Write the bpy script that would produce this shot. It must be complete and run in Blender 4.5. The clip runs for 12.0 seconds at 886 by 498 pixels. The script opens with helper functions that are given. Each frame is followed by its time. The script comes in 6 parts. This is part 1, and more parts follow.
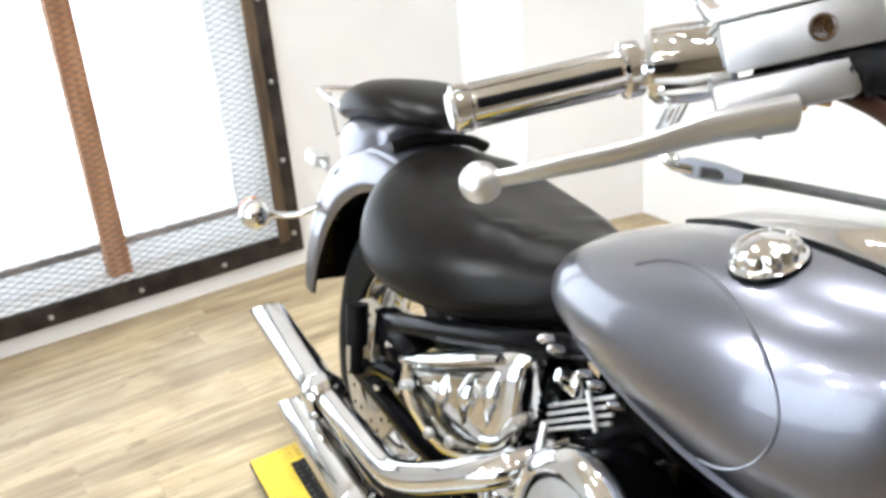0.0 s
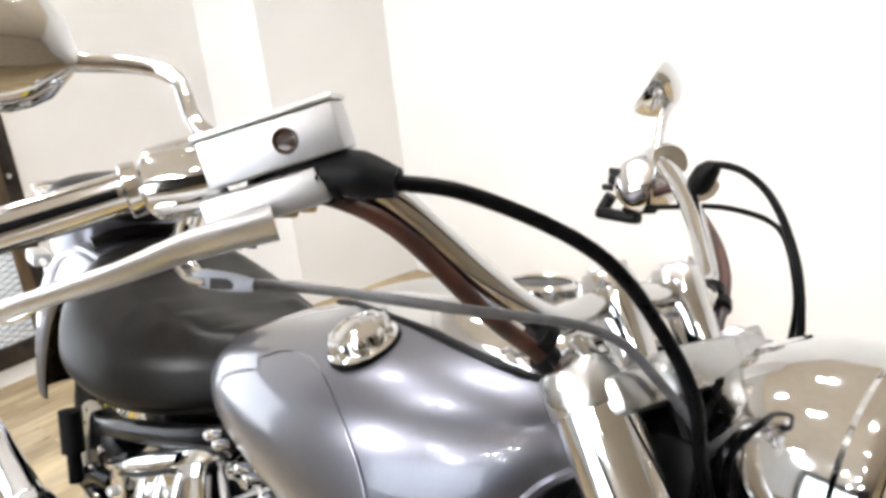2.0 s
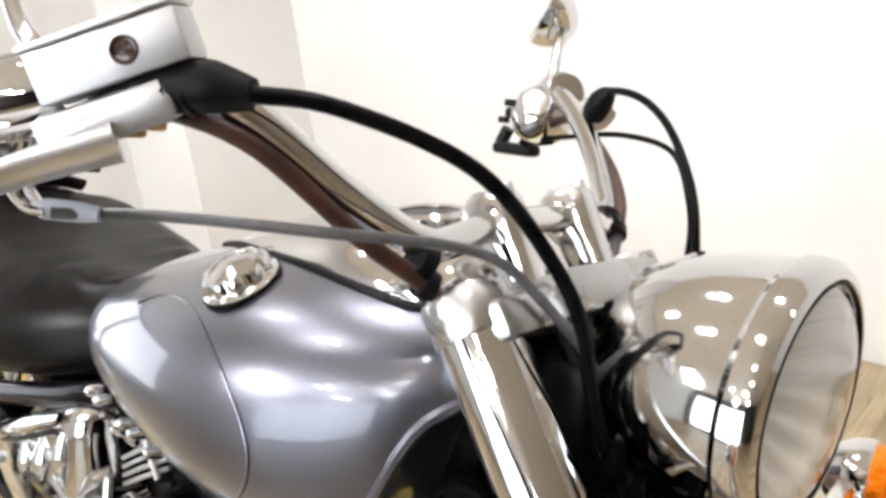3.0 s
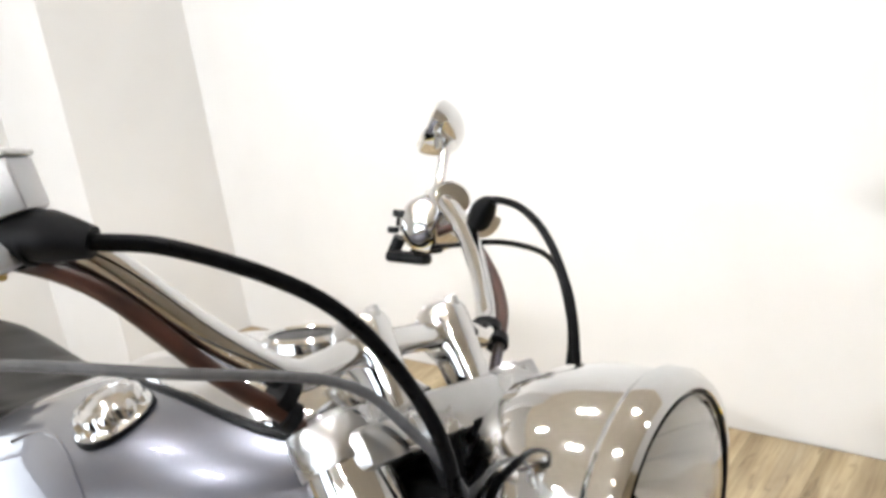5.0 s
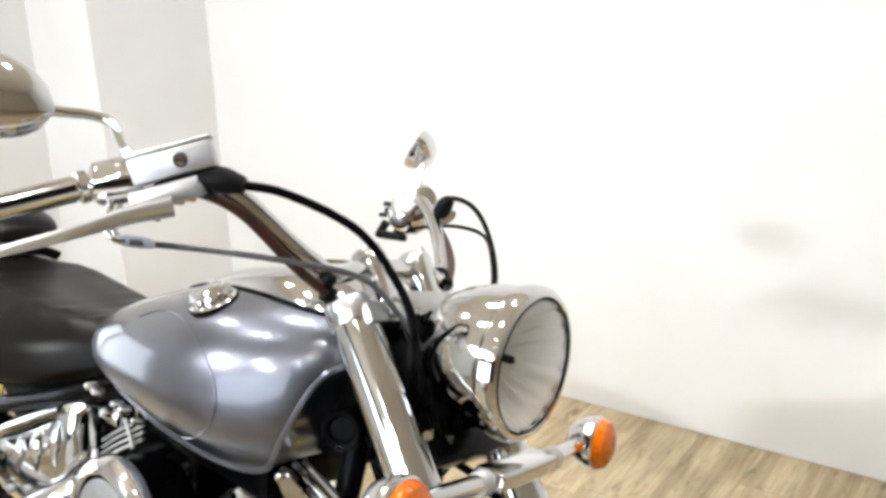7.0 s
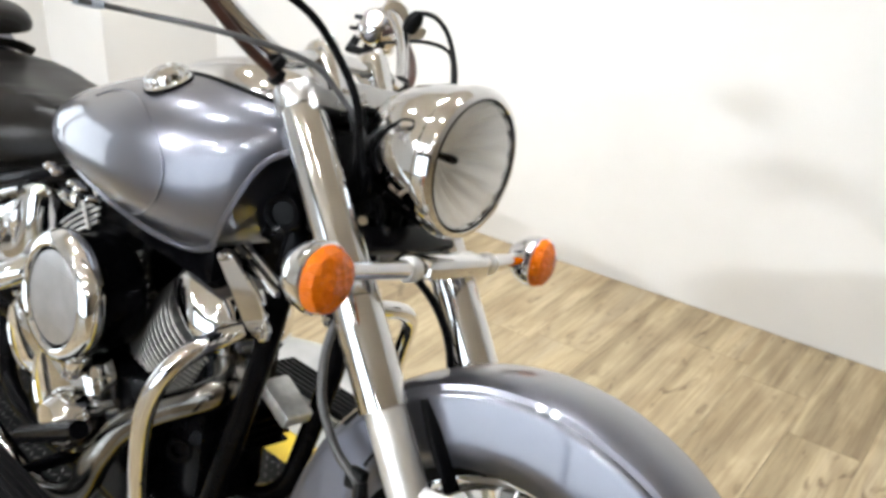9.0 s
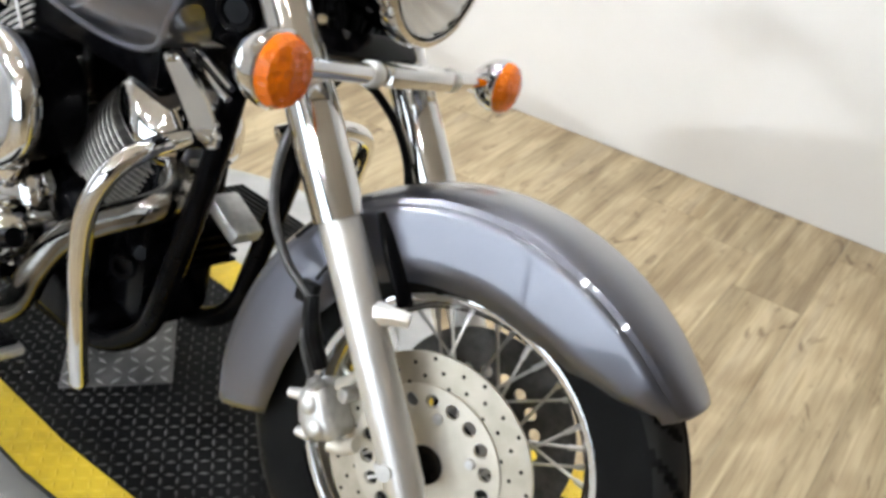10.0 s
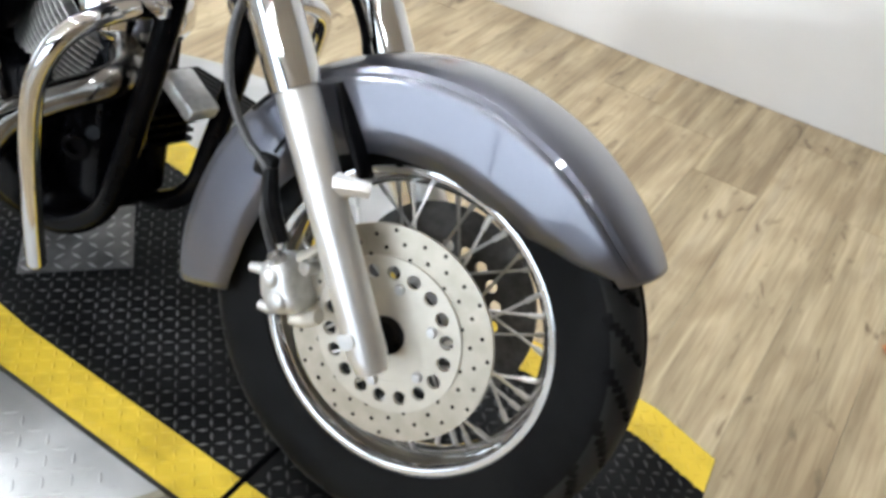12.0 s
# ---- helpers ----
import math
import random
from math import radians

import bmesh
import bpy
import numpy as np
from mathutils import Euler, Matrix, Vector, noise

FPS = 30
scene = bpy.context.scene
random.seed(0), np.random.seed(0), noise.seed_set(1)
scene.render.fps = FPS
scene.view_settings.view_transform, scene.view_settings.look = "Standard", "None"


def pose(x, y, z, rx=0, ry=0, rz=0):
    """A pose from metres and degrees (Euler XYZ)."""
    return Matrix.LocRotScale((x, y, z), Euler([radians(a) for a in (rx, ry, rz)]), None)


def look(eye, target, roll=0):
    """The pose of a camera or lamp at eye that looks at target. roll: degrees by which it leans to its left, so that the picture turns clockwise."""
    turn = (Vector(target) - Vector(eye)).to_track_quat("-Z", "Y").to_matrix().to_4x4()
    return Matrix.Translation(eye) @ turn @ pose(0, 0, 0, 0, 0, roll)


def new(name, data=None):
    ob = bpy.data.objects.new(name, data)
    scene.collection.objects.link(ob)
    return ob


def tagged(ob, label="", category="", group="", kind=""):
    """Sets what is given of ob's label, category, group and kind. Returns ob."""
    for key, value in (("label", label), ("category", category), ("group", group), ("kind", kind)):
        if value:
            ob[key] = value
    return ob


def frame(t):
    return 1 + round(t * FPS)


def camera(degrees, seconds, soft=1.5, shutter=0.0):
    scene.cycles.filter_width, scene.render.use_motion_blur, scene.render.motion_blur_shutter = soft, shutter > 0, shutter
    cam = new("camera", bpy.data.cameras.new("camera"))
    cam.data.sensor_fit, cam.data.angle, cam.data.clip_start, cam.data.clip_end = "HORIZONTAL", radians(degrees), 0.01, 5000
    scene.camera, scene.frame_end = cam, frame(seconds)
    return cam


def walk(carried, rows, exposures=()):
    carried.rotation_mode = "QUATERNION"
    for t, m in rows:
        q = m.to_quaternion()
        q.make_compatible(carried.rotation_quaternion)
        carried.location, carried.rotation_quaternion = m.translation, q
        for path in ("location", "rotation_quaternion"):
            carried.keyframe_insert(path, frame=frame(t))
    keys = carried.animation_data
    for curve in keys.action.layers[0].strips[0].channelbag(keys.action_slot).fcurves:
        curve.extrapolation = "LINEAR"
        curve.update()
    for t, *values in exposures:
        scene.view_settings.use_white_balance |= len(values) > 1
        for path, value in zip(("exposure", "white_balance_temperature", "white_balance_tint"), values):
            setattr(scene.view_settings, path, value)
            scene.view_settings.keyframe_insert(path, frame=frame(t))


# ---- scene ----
cam = camera(51.429, 12.0, soft=3.4, shutter=0.0)
# seconds, eye, yaw to the left of +y, pitch, roll
ROWS = [
    (0, -0.1794, -0.5203, 1.2882, 58.82, -23.63, -4.86),
    (0.5, -0.0956, -0.4629, 1.3144, 58.98, -21.82, -5.12),
    (1, -0.0662, -0.3993, 1.3195, 56.09, -21.33, -7.27),
    (1.5, -0.0433, -0.3626, 1.3213, 51.39, -19.90, -7.20),
    (2, -0.0375, -0.3363, 1.3083, 47.56, -21.24, -6.64),
    (2.5, -0.0337, -0.3145, 1.2832, 44.80, -22.63, -7.00),
    (3, -0.0368, -0.2936, 1.2635, 42.62, -24.36, -6.49),
    (3.2, -0.0298, -0.2790, 1.2545, 41.36, -25.05, -6.35),
    (4.8, -0.0083, -0.2536, 1.2695, 36.92, -19.87, -7.96),
    (5, 0.0084, -0.2524, 1.2859, 37.79, -19.45, -7.57),
    (5.5, 0.0396, -0.2763, 1.3181, 38.64, -18.93, -7.62),
    (6, 0.1621, -0.4119, 1.3279, 37.66, -15.99, -6.36),
    (6.5, 0.3014, -0.6343, 1.3681, 38.36, -16.16, -4.41),
    (6.7, 0.3142, -0.6961, 1.3902, 36.26, -17.01, -2.92),
    (8.3, 0.4234, -0.7166, 1.3329, 35.98, -20.68, 0.87),
    (8.5, 0.4281, -0.7139, 1.3232, 35.69, -21.64, 1.55),
    (9, 0.4301, -0.7105, 1.2903, 35.17, -25.17, 3.26),
    (9.5, 0.4228, -0.7088, 1.2512, 33.22, -28.99, 6.38),
    (10, 0.4165, -0.7082, 1.2028, 30.55, -33.02, 8.05),
    (10.5, 0.4206, -0.7179, 1.1653, 27.71, -35.91, 10.44),
    (11, 0.4308, -0.7408, 1.1295, 25.95, -39.46, 12.24),
    (11.5, 0.4377, -0.7465, 1.1257, 25.09, -40.07, 12.22),
    (12, 0.4345, -0.7203, 1.1701, 26.64, -38.70, 9.75),
]
walk(cam, [(t, pose(x, y, z, 90 + pitch, 0, yaw) @ pose(0, 0, 0, 0, 0, roll)) for t, x, y, z, yaw, pitch, roll in ROWS],
     exposures=[(0.0, 0.17, 6350, 10), (1.0, 0.1, 6500, 11), (2.5, -0.06, 6700, 13), (6.0, -0.14, 6550, 11), (9.0, -0.16, 6500, 10), (10.3, -0.24, 6400, 10), (12.0, -0.22, 6150, 10)])

# ---- light ----
FLOOR = -0.05
WALL_N = 1.82      # long plain wall beside the motorcycle
WALL_W = -3.04     # wall with the screened window
CEIL = 2.7

world = bpy.data.worlds.new("world")
scene.world = world
world.use_nodes = True
wn = world.node_tree.nodes
sky = wn.new("ShaderNodeTexSky")
sky.sky_type = "NISHITA"
sky.sun_disc = False
sky.sun_elevation, sky.sun_rotation = radians(40), radians(120)
wn["Background"].inputs[1].default_value = 0.1
world.node_tree.links.new(sky.outputs[0], wn["Background"].inputs[0])


def disc_lamp(name, m, watts, size, colour, spread=180):
    data = bpy.data.lights.new(name, "AREA")
    data.shape, data.size, data.energy, data.color = "DISK", size, watts, colour
    data.spread = radians(spread)
    ob = new(name, data)
    ob.matrix_world = m
    return ob


COOL, WARM = (0.94, 0.975, 1.0), (1.0, 0.86, 0.76)
# recessed downlights over the motorcycle, in pairs
# the pair at x -2.2 is added only to brighten the west wall
LAMP_SPOTS = [(x + d, y, w, c, k) for x, y, w, c, k in (
    (-1.3, 0.75, 6.0, COOL, 80), (-0.2, 0.75, 5.0, COOL, 80), (0.9, 0.75, 1.6, COOL, 80), (-2.2, 0.1, 8.0, COOL, 130), (-1.35, -0.4, 5.0, COOL, 130), (-0.1, -0.4, 3.0, COOL, 130), (0.3, -1.3, 0.9, WARM, 130)) for d in (-0.09, 0.09)]
for lx, ly, watts, tone, spread in LAMP_SPOTS:
    disc_lamp("downlight_beam", pose(lx, ly, CEIL - 0.035), watts, 0.065, tone, spread)
# aimed spotlights further back in the showroom
AIM, WEST, CORNER, BIKE = Vector((-0.5, 1.8, 1.55)), Vector((-3.0, 1.2, 1.5)), Vector((-1.7, 1.8, 1.5)), Vector((-0.9, 0, 0.8))
# CORNER and WEST pairs are added only to brighten those walls
TRACK_SPOTS = [(x + d, y, w, c, a) for x, y, w, c, a in ((-2.2, -2.3, 2.6, COOL, CORNER), (-2.4, -3.1, 9.5, COOL, BIKE), (-0.9, -2.6, 2.0, COOL, AIM), (0.4, -2.7, 1.3, COOL, AIM), (-0.3, -3.9, 3.6, COOL, AIM), (1.2, -3.6, 1.0, COOL, AIM), (0.6, -1.9, 2.0, COOL, WEST)) for d in (-0.1, 0.1)]
TRACK_POSES = [look((x, y, CEIL - 0.2), a) for x, y, w, c, a in TRACK_SPOTS]
for m, (x, y, watts, tone, a) in zip(TRACK_POSES, TRACK_SPOTS):
    disc_lamp("spotlight_beam", m @ pose(0, 0, -0.062), watts, 0.08, tone, 75)


# ---- materials ----
def mat(name, colour, rough=0.5, metal=0.0, coat=0.0, spec=0.5):
    m = bpy.data.materials.new(name)
    m.use_nodes = True
    b = m.node_tree.nodes["Principled BSDF"]
    b.inputs["Base Color"].default_value = (*colour, 1)
    b.inputs["Roughness"].default_value = rough
    b.inputs["Metallic"].default_value = metal
    b.inputs["Coat Weight"].default_value = coat
    b.inputs["Coat Roughness"].default_value = 0.04
    b.inputs["Specular IOR Level"].default_value = spec
    return m


def grain(m, dark, light, scale=(1, 1, 1), size=20.0, detail=6.0, lo=0.35, hi=0.65, bump=0.0, dist=0.002, rough=None, per_object=0.0):
    """Vary a material's colour with noise between two tones, with an optional bump and roughness range."""
    nt = m.node_tree
    b = nt.nodes["Principled BSDF"]
    co = nt.nodes.new("ShaderNodeTexCoord")
    mp = nt.nodes.new("ShaderNodeMapping")
    mp.inputs["Scale"].default_value = scale
    nt.links.new(co.outputs["Object"], mp.inputs["Vector"])
    nz = nt.nodes.new("ShaderNodeTexNoise")
    nz.inputs["Scale"].default_value, nz.inputs["Detail"].default_value = size, detail
    nz.noise_dimensions = "4D"
    if per_object:
        info = nt.nodes.new("ShaderNodeObjectInfo")
        mul = nt.nodes.new("ShaderNodeMath")
        mul.operation = "MULTIPLY"
        mul.inputs[1].default_value = 37.0
        nt.links.new(info.outputs["Random"], mul.inputs[0])
        nt.links.new(mul.outputs[0], nz.inputs["W"])
    nt.links.new(mp.outputs[0], nz.inputs["Vector"])
    ramp = nt.nodes.new("ShaderNodeValToRGB")
    ramp.color_ramp.elements[0].position, ramp.color_ramp.elements[1].position = lo, hi
    ramp.color_ramp.elements[0].color, ramp.color_ramp.elements[1].color = (*dark, 1), (*light, 1)
    nt.links.new(nz.outputs["Fac"], ramp.inputs["Fac"])
    out = ramp.outputs["Color"]
    if per_object:
        hsv = nt.nodes.new("ShaderNodeHueSaturation")
        rng = nt.nodes.new("ShaderNodeMapRange")
        rng.inputs["To Min"].default_value, rng.inputs["To Max"].default_value = 1 - per_object, 1 + per_object
        nt.links.new(info.outputs["Random"], rng.inputs["Value"])
        nt.links.new(rng.outputs[0], hsv.inputs["Value"])
        nt.links.new(out, hsv.inputs["Color"])
        out = hsv.outputs["Color"]
    nt.links.new(out, b.inputs["Base Color"])
    if rough:
        rr = nt.nodes.new("ShaderNodeMapRange")
        rr.inputs["From Min"].default_value, rr.inputs["From Max"].default_value = 0.3, 0.7
        rr.inputs["To Min"].default_value, rr.inputs["To Max"].default_value = rough
        nt.links.new(nz.outputs["Fac"], rr.inputs["Value"])
        nt.links.new(rr.outputs[0], b.inputs["Roughness"])
    if bump:
        bp = nt.nodes.new("ShaderNodeBump")
        bp.inputs["Strength"].default_value, bp.inputs["Distance"].default_value = bump, dist
        nt.links.new(nz.outputs["Fac"], bp.inputs["Height"])
        nt.links.new(bp.outputs[0], b.inputs["Normal"])
    return m


CHROME = grain(mat("chrome", (0.72, 0.715, 0.71), 0.06, 1.0), (0.69, 0.685, 0.68), (0.75, 0.745, 0.74), size=14, rough=(0.04, 0.1))
# chrome darkened in colour for the black surroundings the low pipe reflects
DIM_CHROME = grain(mat("dim_chrome", (0.15, 0.142, 0.13), 0.16, 1.0), (0.09, 0.083, 0.074), (0.21, 0.2, 0.185), size=12, rough=(0.1, 0.24))
ALLOY = grain(mat("satin_fork_alloy", (0.48, 0.478, 0.47), 0.3, 1.0), (0.45, 0.447, 0.44), (0.52, 0.517, 0.51), size=25, rough=(0.24, 0.36))
POLISHED = grain(mat("polished_aluminium", (0.66, 0.656, 0.645), 0.38, 1.0), (0.63, 0.625, 0.615), (0.69, 0.685, 0.675), size=25, rough=(0.34, 0.42), bump=0.05, dist=0.0005)
SLIDER = grain(mat("satin_aluminium", (0.84, 0.835, 0.825), 0.4, 0.95), (0.81, 0.805, 0.795), (0.87, 0.865, 0.855), size=25, rough=(0.36, 0.44))
CAST = grain(mat("cast_aluminium", (0.62, 0.62, 0.61), 0.45, 0.9), (0.54, 0.54, 0.53), (0.68, 0.68, 0.665), size=90, rough=(0.38, 0.55), bump=0.15, dist=0.0006)
STEEL_DISC = grain(mat("brake_disc_steel", (0.45, 0.41, 0.335), 0.35, 0.75), (0.41, 0.373, 0.3), (0.5, 0.458, 0.38), size=40, rough=(0.3, 0.42))
# dark copy of the disc steel: shade on the far disc as colour
SHADED_STEEL = grain(mat("shaded_disc_steel", (0.09, 0.088, 0.085), 0.5, 0.6), (0.06, 0.058, 0.056), (0.13, 0.127, 0.12), size=60, rough=(0.42, 0.6))
CARRIER = grain(mat("pale_disc_carrier", (0.56, 0.525, 0.45), 0.42, 0.6), (0.51, 0.478, 0.405), (0.6, 0.565, 0.49), size=30, rough=(0.38, 0.48))
BLACK = grain(mat("black_paint", (0.006, 0.006, 0.007), 0.18, 0.0, 0.0, 0.05), (0.0012, 0.0012, 0.0015), (0.0028, 0.0028, 0.0034), size=30, rough=(0.14, 0.26))
RUBBER = grain(mat("rubber", (0.008, 0.008, 0.0085), 0.4, spec=0.07), (0.003, 0.003, 0.0033), (0.006, 0.006, 0.0064), size=50, rough=(0.34, 0.46), bump=0.1, dist=0.001)
CABLE = grain(mat("grey_cable_sheath", (0.07, 0.07, 0.073), 0.35), (0.055, 0.055, 0.058), (0.085, 0.085, 0.088), size=90)
SLEEVE = grain(mat("pale_grey_sleeve", (0.33, 0.36, 0.42), 0.5), (0.28, 0.31, 0.37), (0.37, 0.4, 0.46), size=40)
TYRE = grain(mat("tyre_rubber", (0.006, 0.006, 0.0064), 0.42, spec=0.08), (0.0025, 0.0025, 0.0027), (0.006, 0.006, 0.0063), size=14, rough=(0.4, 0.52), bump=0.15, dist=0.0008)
# paler tread face; groove shade is put in as the darker rubber
TREAD_PALE = grain(mat("pale_tread_rubber", (0.011, 0.011, 0.011), 0.6, spec=0.22), (0.007, 0.007, 0.007), (0.014, 0.014, 0.0138), size=30, rough=(0.5, 0.65), bump=0.1, dist=0.0008)
SATIN = grain(mat("satin_grey_alloy", (0.42, 0.42, 0.425), 0.42, 0.95), (0.38, 0.38, 0.385), (0.46, 0.46, 0.465), size=30, rough=(0.38, 0.48), bump=0.06, dist=0.0005)
HOSE = grain(mat("black_hose", (0.01, 0.01, 0.011), 0.3, spec=0.06), (0.002, 0.002, 0.0022), (0.0034, 0.0034, 0.0038), size=120, rough=(0.25, 0.36))
GREY_HOSE = grain(mat("grey_cable", (0.035, 0.035, 0.036), 0.35), (0.025, 0.025, 0.026), (0.05, 0.05, 0.05), size=90)
LEATHER = grain(mat("black_vinyl", (0.022, 0.02, 0.019), 0.3, spec=0.11), (0.003, 0.0026, 0.0023), (0.006, 0.0051, 0.0044), size=160, rough=(0.32, 0.35))
PLASTIC = grain(mat("black_plastic", (0.012, 0.012, 0.013), 0.35, spec=0.08), (0.004, 0.004, 0.0045), (0.009, 0.009, 0.0095), size=60)
AMBER = mat("amber_lens", (0.95, 0.21, 0.004), 0.1, 0.0, 0.0, 0.2)
AMBER.node_tree.nodes["Principled BSDF"].inputs["Transmission Weight"].default_value = 0.4
vor = AMBER.node_tree.nodes.new("ShaderNodeTexVoronoi")
vor.inputs["Scale"].default_value = 95
vco = AMBER.node_tree.nodes.new("ShaderNodeTexCoord")
vbp = AMBER.node_tree.nodes.new("ShaderNodeBump")
vbp.inputs["Strength"].default_value, vbp.inputs["Distance"].default_value = 0.9, 0.004
AMBER.node_tree.links.new(vco.outputs["Object"], vor.inputs["Vector"])
AMBER.node_tree.links.new(vor.outputs["Distance"], vbp.inputs["Height"])
AMBER.node_tree.links.new(vbp.outputs[0], AMBER.node_tree.nodes["Principled BSDF"].inputs["Normal"])
FIN = grain(mat("black_fin_bright_edge", (0.4, 0.4, 0.4), 0.3, 0.95), (0.22, 0.22, 0.22), (0.5, 0.5, 0.49), size=50, rough=(0.3, 0.5))
BRASS = grain(mat("brass", (0.5, 0.33, 0.12), 0.3, 1.0), (0.4, 0.26, 0.09), (0.58, 0.4, 0.16), size=60)
SIGHT = mat("sight_glass", (0.03, 0.013, 0.004), 0.12, 0.0, 0.4)
BROWNISH = grain(mat("brown_sheath", (0.06, 0.024, 0.015), 0.35), (0.012, 0.005, 0.0035), (0.06, 0.02, 0.011), size=26)
MIRROR = mat("mirror_glass", (0.9, 0.9, 0.9), 0.01, 1.0)


def paint(name, colour):
    """Metallic lacquer: fine flake in the base under a clear coat."""
    m = mat(name, colour, 0.33, 0.92, 1.0)
    nt = m.node_tree
    b = nt.nodes["Principled BSDF"]
    co = nt.nodes.new("ShaderNodeTexCoord")
    vo = nt.nodes.new("ShaderNodeTexVoronoi")
    vo.inputs["Scale"].default_value = 2200
    nt.links.new(co.outputs["Object"], vo.inputs["Vector"])
    mix = nt.nodes.new("ShaderNodeMix")
    mix.data_type = "RGBA"
    mix.inputs[6].default_value = (*[c * 0.86 for c in colour], 1)
    mix.inputs[7].default_value = (*[min(1, c * 1.14) for c in colour], 1)
    nt.links.new(vo.outputs["Color"], mix.inputs[0])
    nt.links.new(mix.outputs[2], b.inputs["Base Color"])
    return m


PAINT = paint("silver_blue_lacquer", (0.13, 0.132, 0.156))
WHITEWALL = grain(mat("white_wall_paint", (0.8, 0.79, 0.777), 0.6), (0.785, 0.775, 0.76), (0.825, 0.817, 0.805), size=3.0, bump=0.06, dist=0.002)
CEILING_M = grain(mat("ceiling_boards", (0.8, 0.72, 0.6), 0.8), (0.77, 0.69, 0.57), (0.83, 0.75, 0.63), size=5.0)
GREY_WALL = grain(mat("grey_showroom_paint", (0.1, 0.093, 0.086), 0.7), (0.085, 0.079, 0.073), (0.115, 0.107, 0.099), size=4.0)
TAN_WALL = grain(mat("brown_showroom_paint", (0.5, 0.42, 0.32), 0.7), (0.46, 0.385, 0.29), (0.54, 0.455, 0.35), size=4.0)
WHITE_TRIM = grain(mat("white_window_paint", (0.78, 0.77, 0.75), 0.45), (0.72, 0.71, 0.69), (0.83, 0.82, 0.8), size=9.0)


def backlit(name, colour):
    """Thin white sheet that lets half of the daylight behind it through."""
    m = mat(name, colour, 0.5)
    nt = m.node_tree
    tl = nt.nodes.new("ShaderNodeBsdfTranslucent")
    tl.inputs["Color"].default_value = (*colour, 1)
    mx = nt.nodes.new("ShaderNodeMixShader")
    mx.inputs[0].default_value = 0.5
    nt.links.new(nt.nodes["Principled BSDF"].outputs[0], mx.inputs[1])
    nt.links.new(tl.outputs[0], mx.inputs[2])
    nt.links.new(mx.outputs[0], nt.nodes["Material Output"].inputs[0])
    return m


BACKLIT = backlit("white_translucent_sheet", (0.85, 0.85, 0.84))


def plank_material():
    """Weathered oak: broad streaks, fine grain, dark knots and a tone for each plank."""
    m = mat("plank_vinyl", (0.38, 0.29, 0.18), 0.42)
    nt = m.node_tree
    b = nt.nodes["Principled BSDF"]
    L = nt.links.new
    co = nt.nodes.new("ShaderNodeTexCoord")
    info = nt.nodes.new("ShaderNodeObjectInfo")
    off = nt.nodes.new("ShaderNodeMath")
    off.operation = "MULTIPLY"
    off.inputs[1].default_value = 41.0
    L(info.outputs["Random"], off.inputs[0])

    def noise(scale, size, detail, twist):
        mp = nt.nodes.new("ShaderNodeMapping")
        mp.inputs["Scale"].default_value = scale
        L(co.outputs["Object"], mp.inputs["Vector"])
        nz = nt.nodes.new("ShaderNodeTexNoise")
        nz.noise_dimensions = "4D"
        nz.inputs["Scale"].default_value, nz.inputs["Detail"].default_value = size, detail
        nz.inputs["Distortion"].default_value = twist
        L(mp.outputs[0], nz.inputs["Vector"])
        L(off.outputs[0], nz.inputs["W"])
        return nz.outputs["Fac"]

    def ramp(fac, stops):
        r = nt.nodes.new("ShaderNodeValToRGB")
        e = r.color_ramp.elements
        while len(e) < len(stops):
            e.new(0.5)
        for el, (pos, col) in zip(e, stops):
            el.position, el.color = pos, (*col, 1)
        L(fac, r.inputs["Fac"])
        return r.outputs["Color"]

    def mul(a, b2, f=1.0):
        x = nt.nodes.new("ShaderNodeMix")
        x.data_type, x.blend_type = "RGBA", "MULTIPLY"
        x.inputs[0].default_value = f
        L(a, x.inputs[6])
        L(b2, x.inputs[7])
        return x.outputs[2]

    streak = noise((9, 0.55, 1), 2.2, 5.0, 0.6)
    fine = noise((45, 2.4, 1), 3.0, 6.0, 0.3)
    knots = noise((6.5, 2.2, 1), 3.1, 3.0, 1.6)
    base = ramp(streak, [(0.28, (0.25, 0.185, 0.105)), (0.42, (0.37, 0.29, 0.175)), (0.55, (0.5, 0.4, 0.25)), (0.72, (0.4, 0.325, 0.22))])
    base = mul(base, ramp(fine, [(0.32, (0.76, 0.73, 0.69)), (0.6, (1, 1, 1))]))
    cloud = noise((3.2, 1.5, 1), 2.0, 3.0, 0.8)
    base = mul(base, ramp(cloud, [(0.36, (0.74, 0.7, 0.66)), (0.56, (1, 1, 1)), (0.7, (1, 0.98, 0.93))]))
    base = mul(base, ramp(knots, [(0.24, (0.4, 0.36, 0.32)), (0.4, (1, 1, 1))]))
    hsv = nt.nodes.new("ShaderNodeHueSaturation")
    rng = nt.nodes.new("ShaderNodeMapRange")
    rng.inputs["To Min"].default_value, rng.inputs["To Max"].default_value = 0.93, 1.06
    L(info.outputs["Random"], rng.inputs["Value"])
    L(rng.outputs[0], hsv.inputs["Value"])
    L(base, hsv.inputs["Color"])
    L(hsv.outputs["Color"], b.inputs["Base Color"])
    bp = nt.nodes.new("ShaderNodeBump")
    bp.inputs["Strength"].default_value, bp.inputs["Distance"].default_value = 0.2, 0.0012
    L(fine, bp.inputs["Height"])
    L(bp.outputs[0], b.inputs["Normal"])
    rr = nt.nodes.new("ShaderNodeMapRange")
    rr.inputs["To Min"].default_value, rr.inputs["To Max"].default_value = 0.36, 0.56
    L(streak, rr.inputs["Value"])
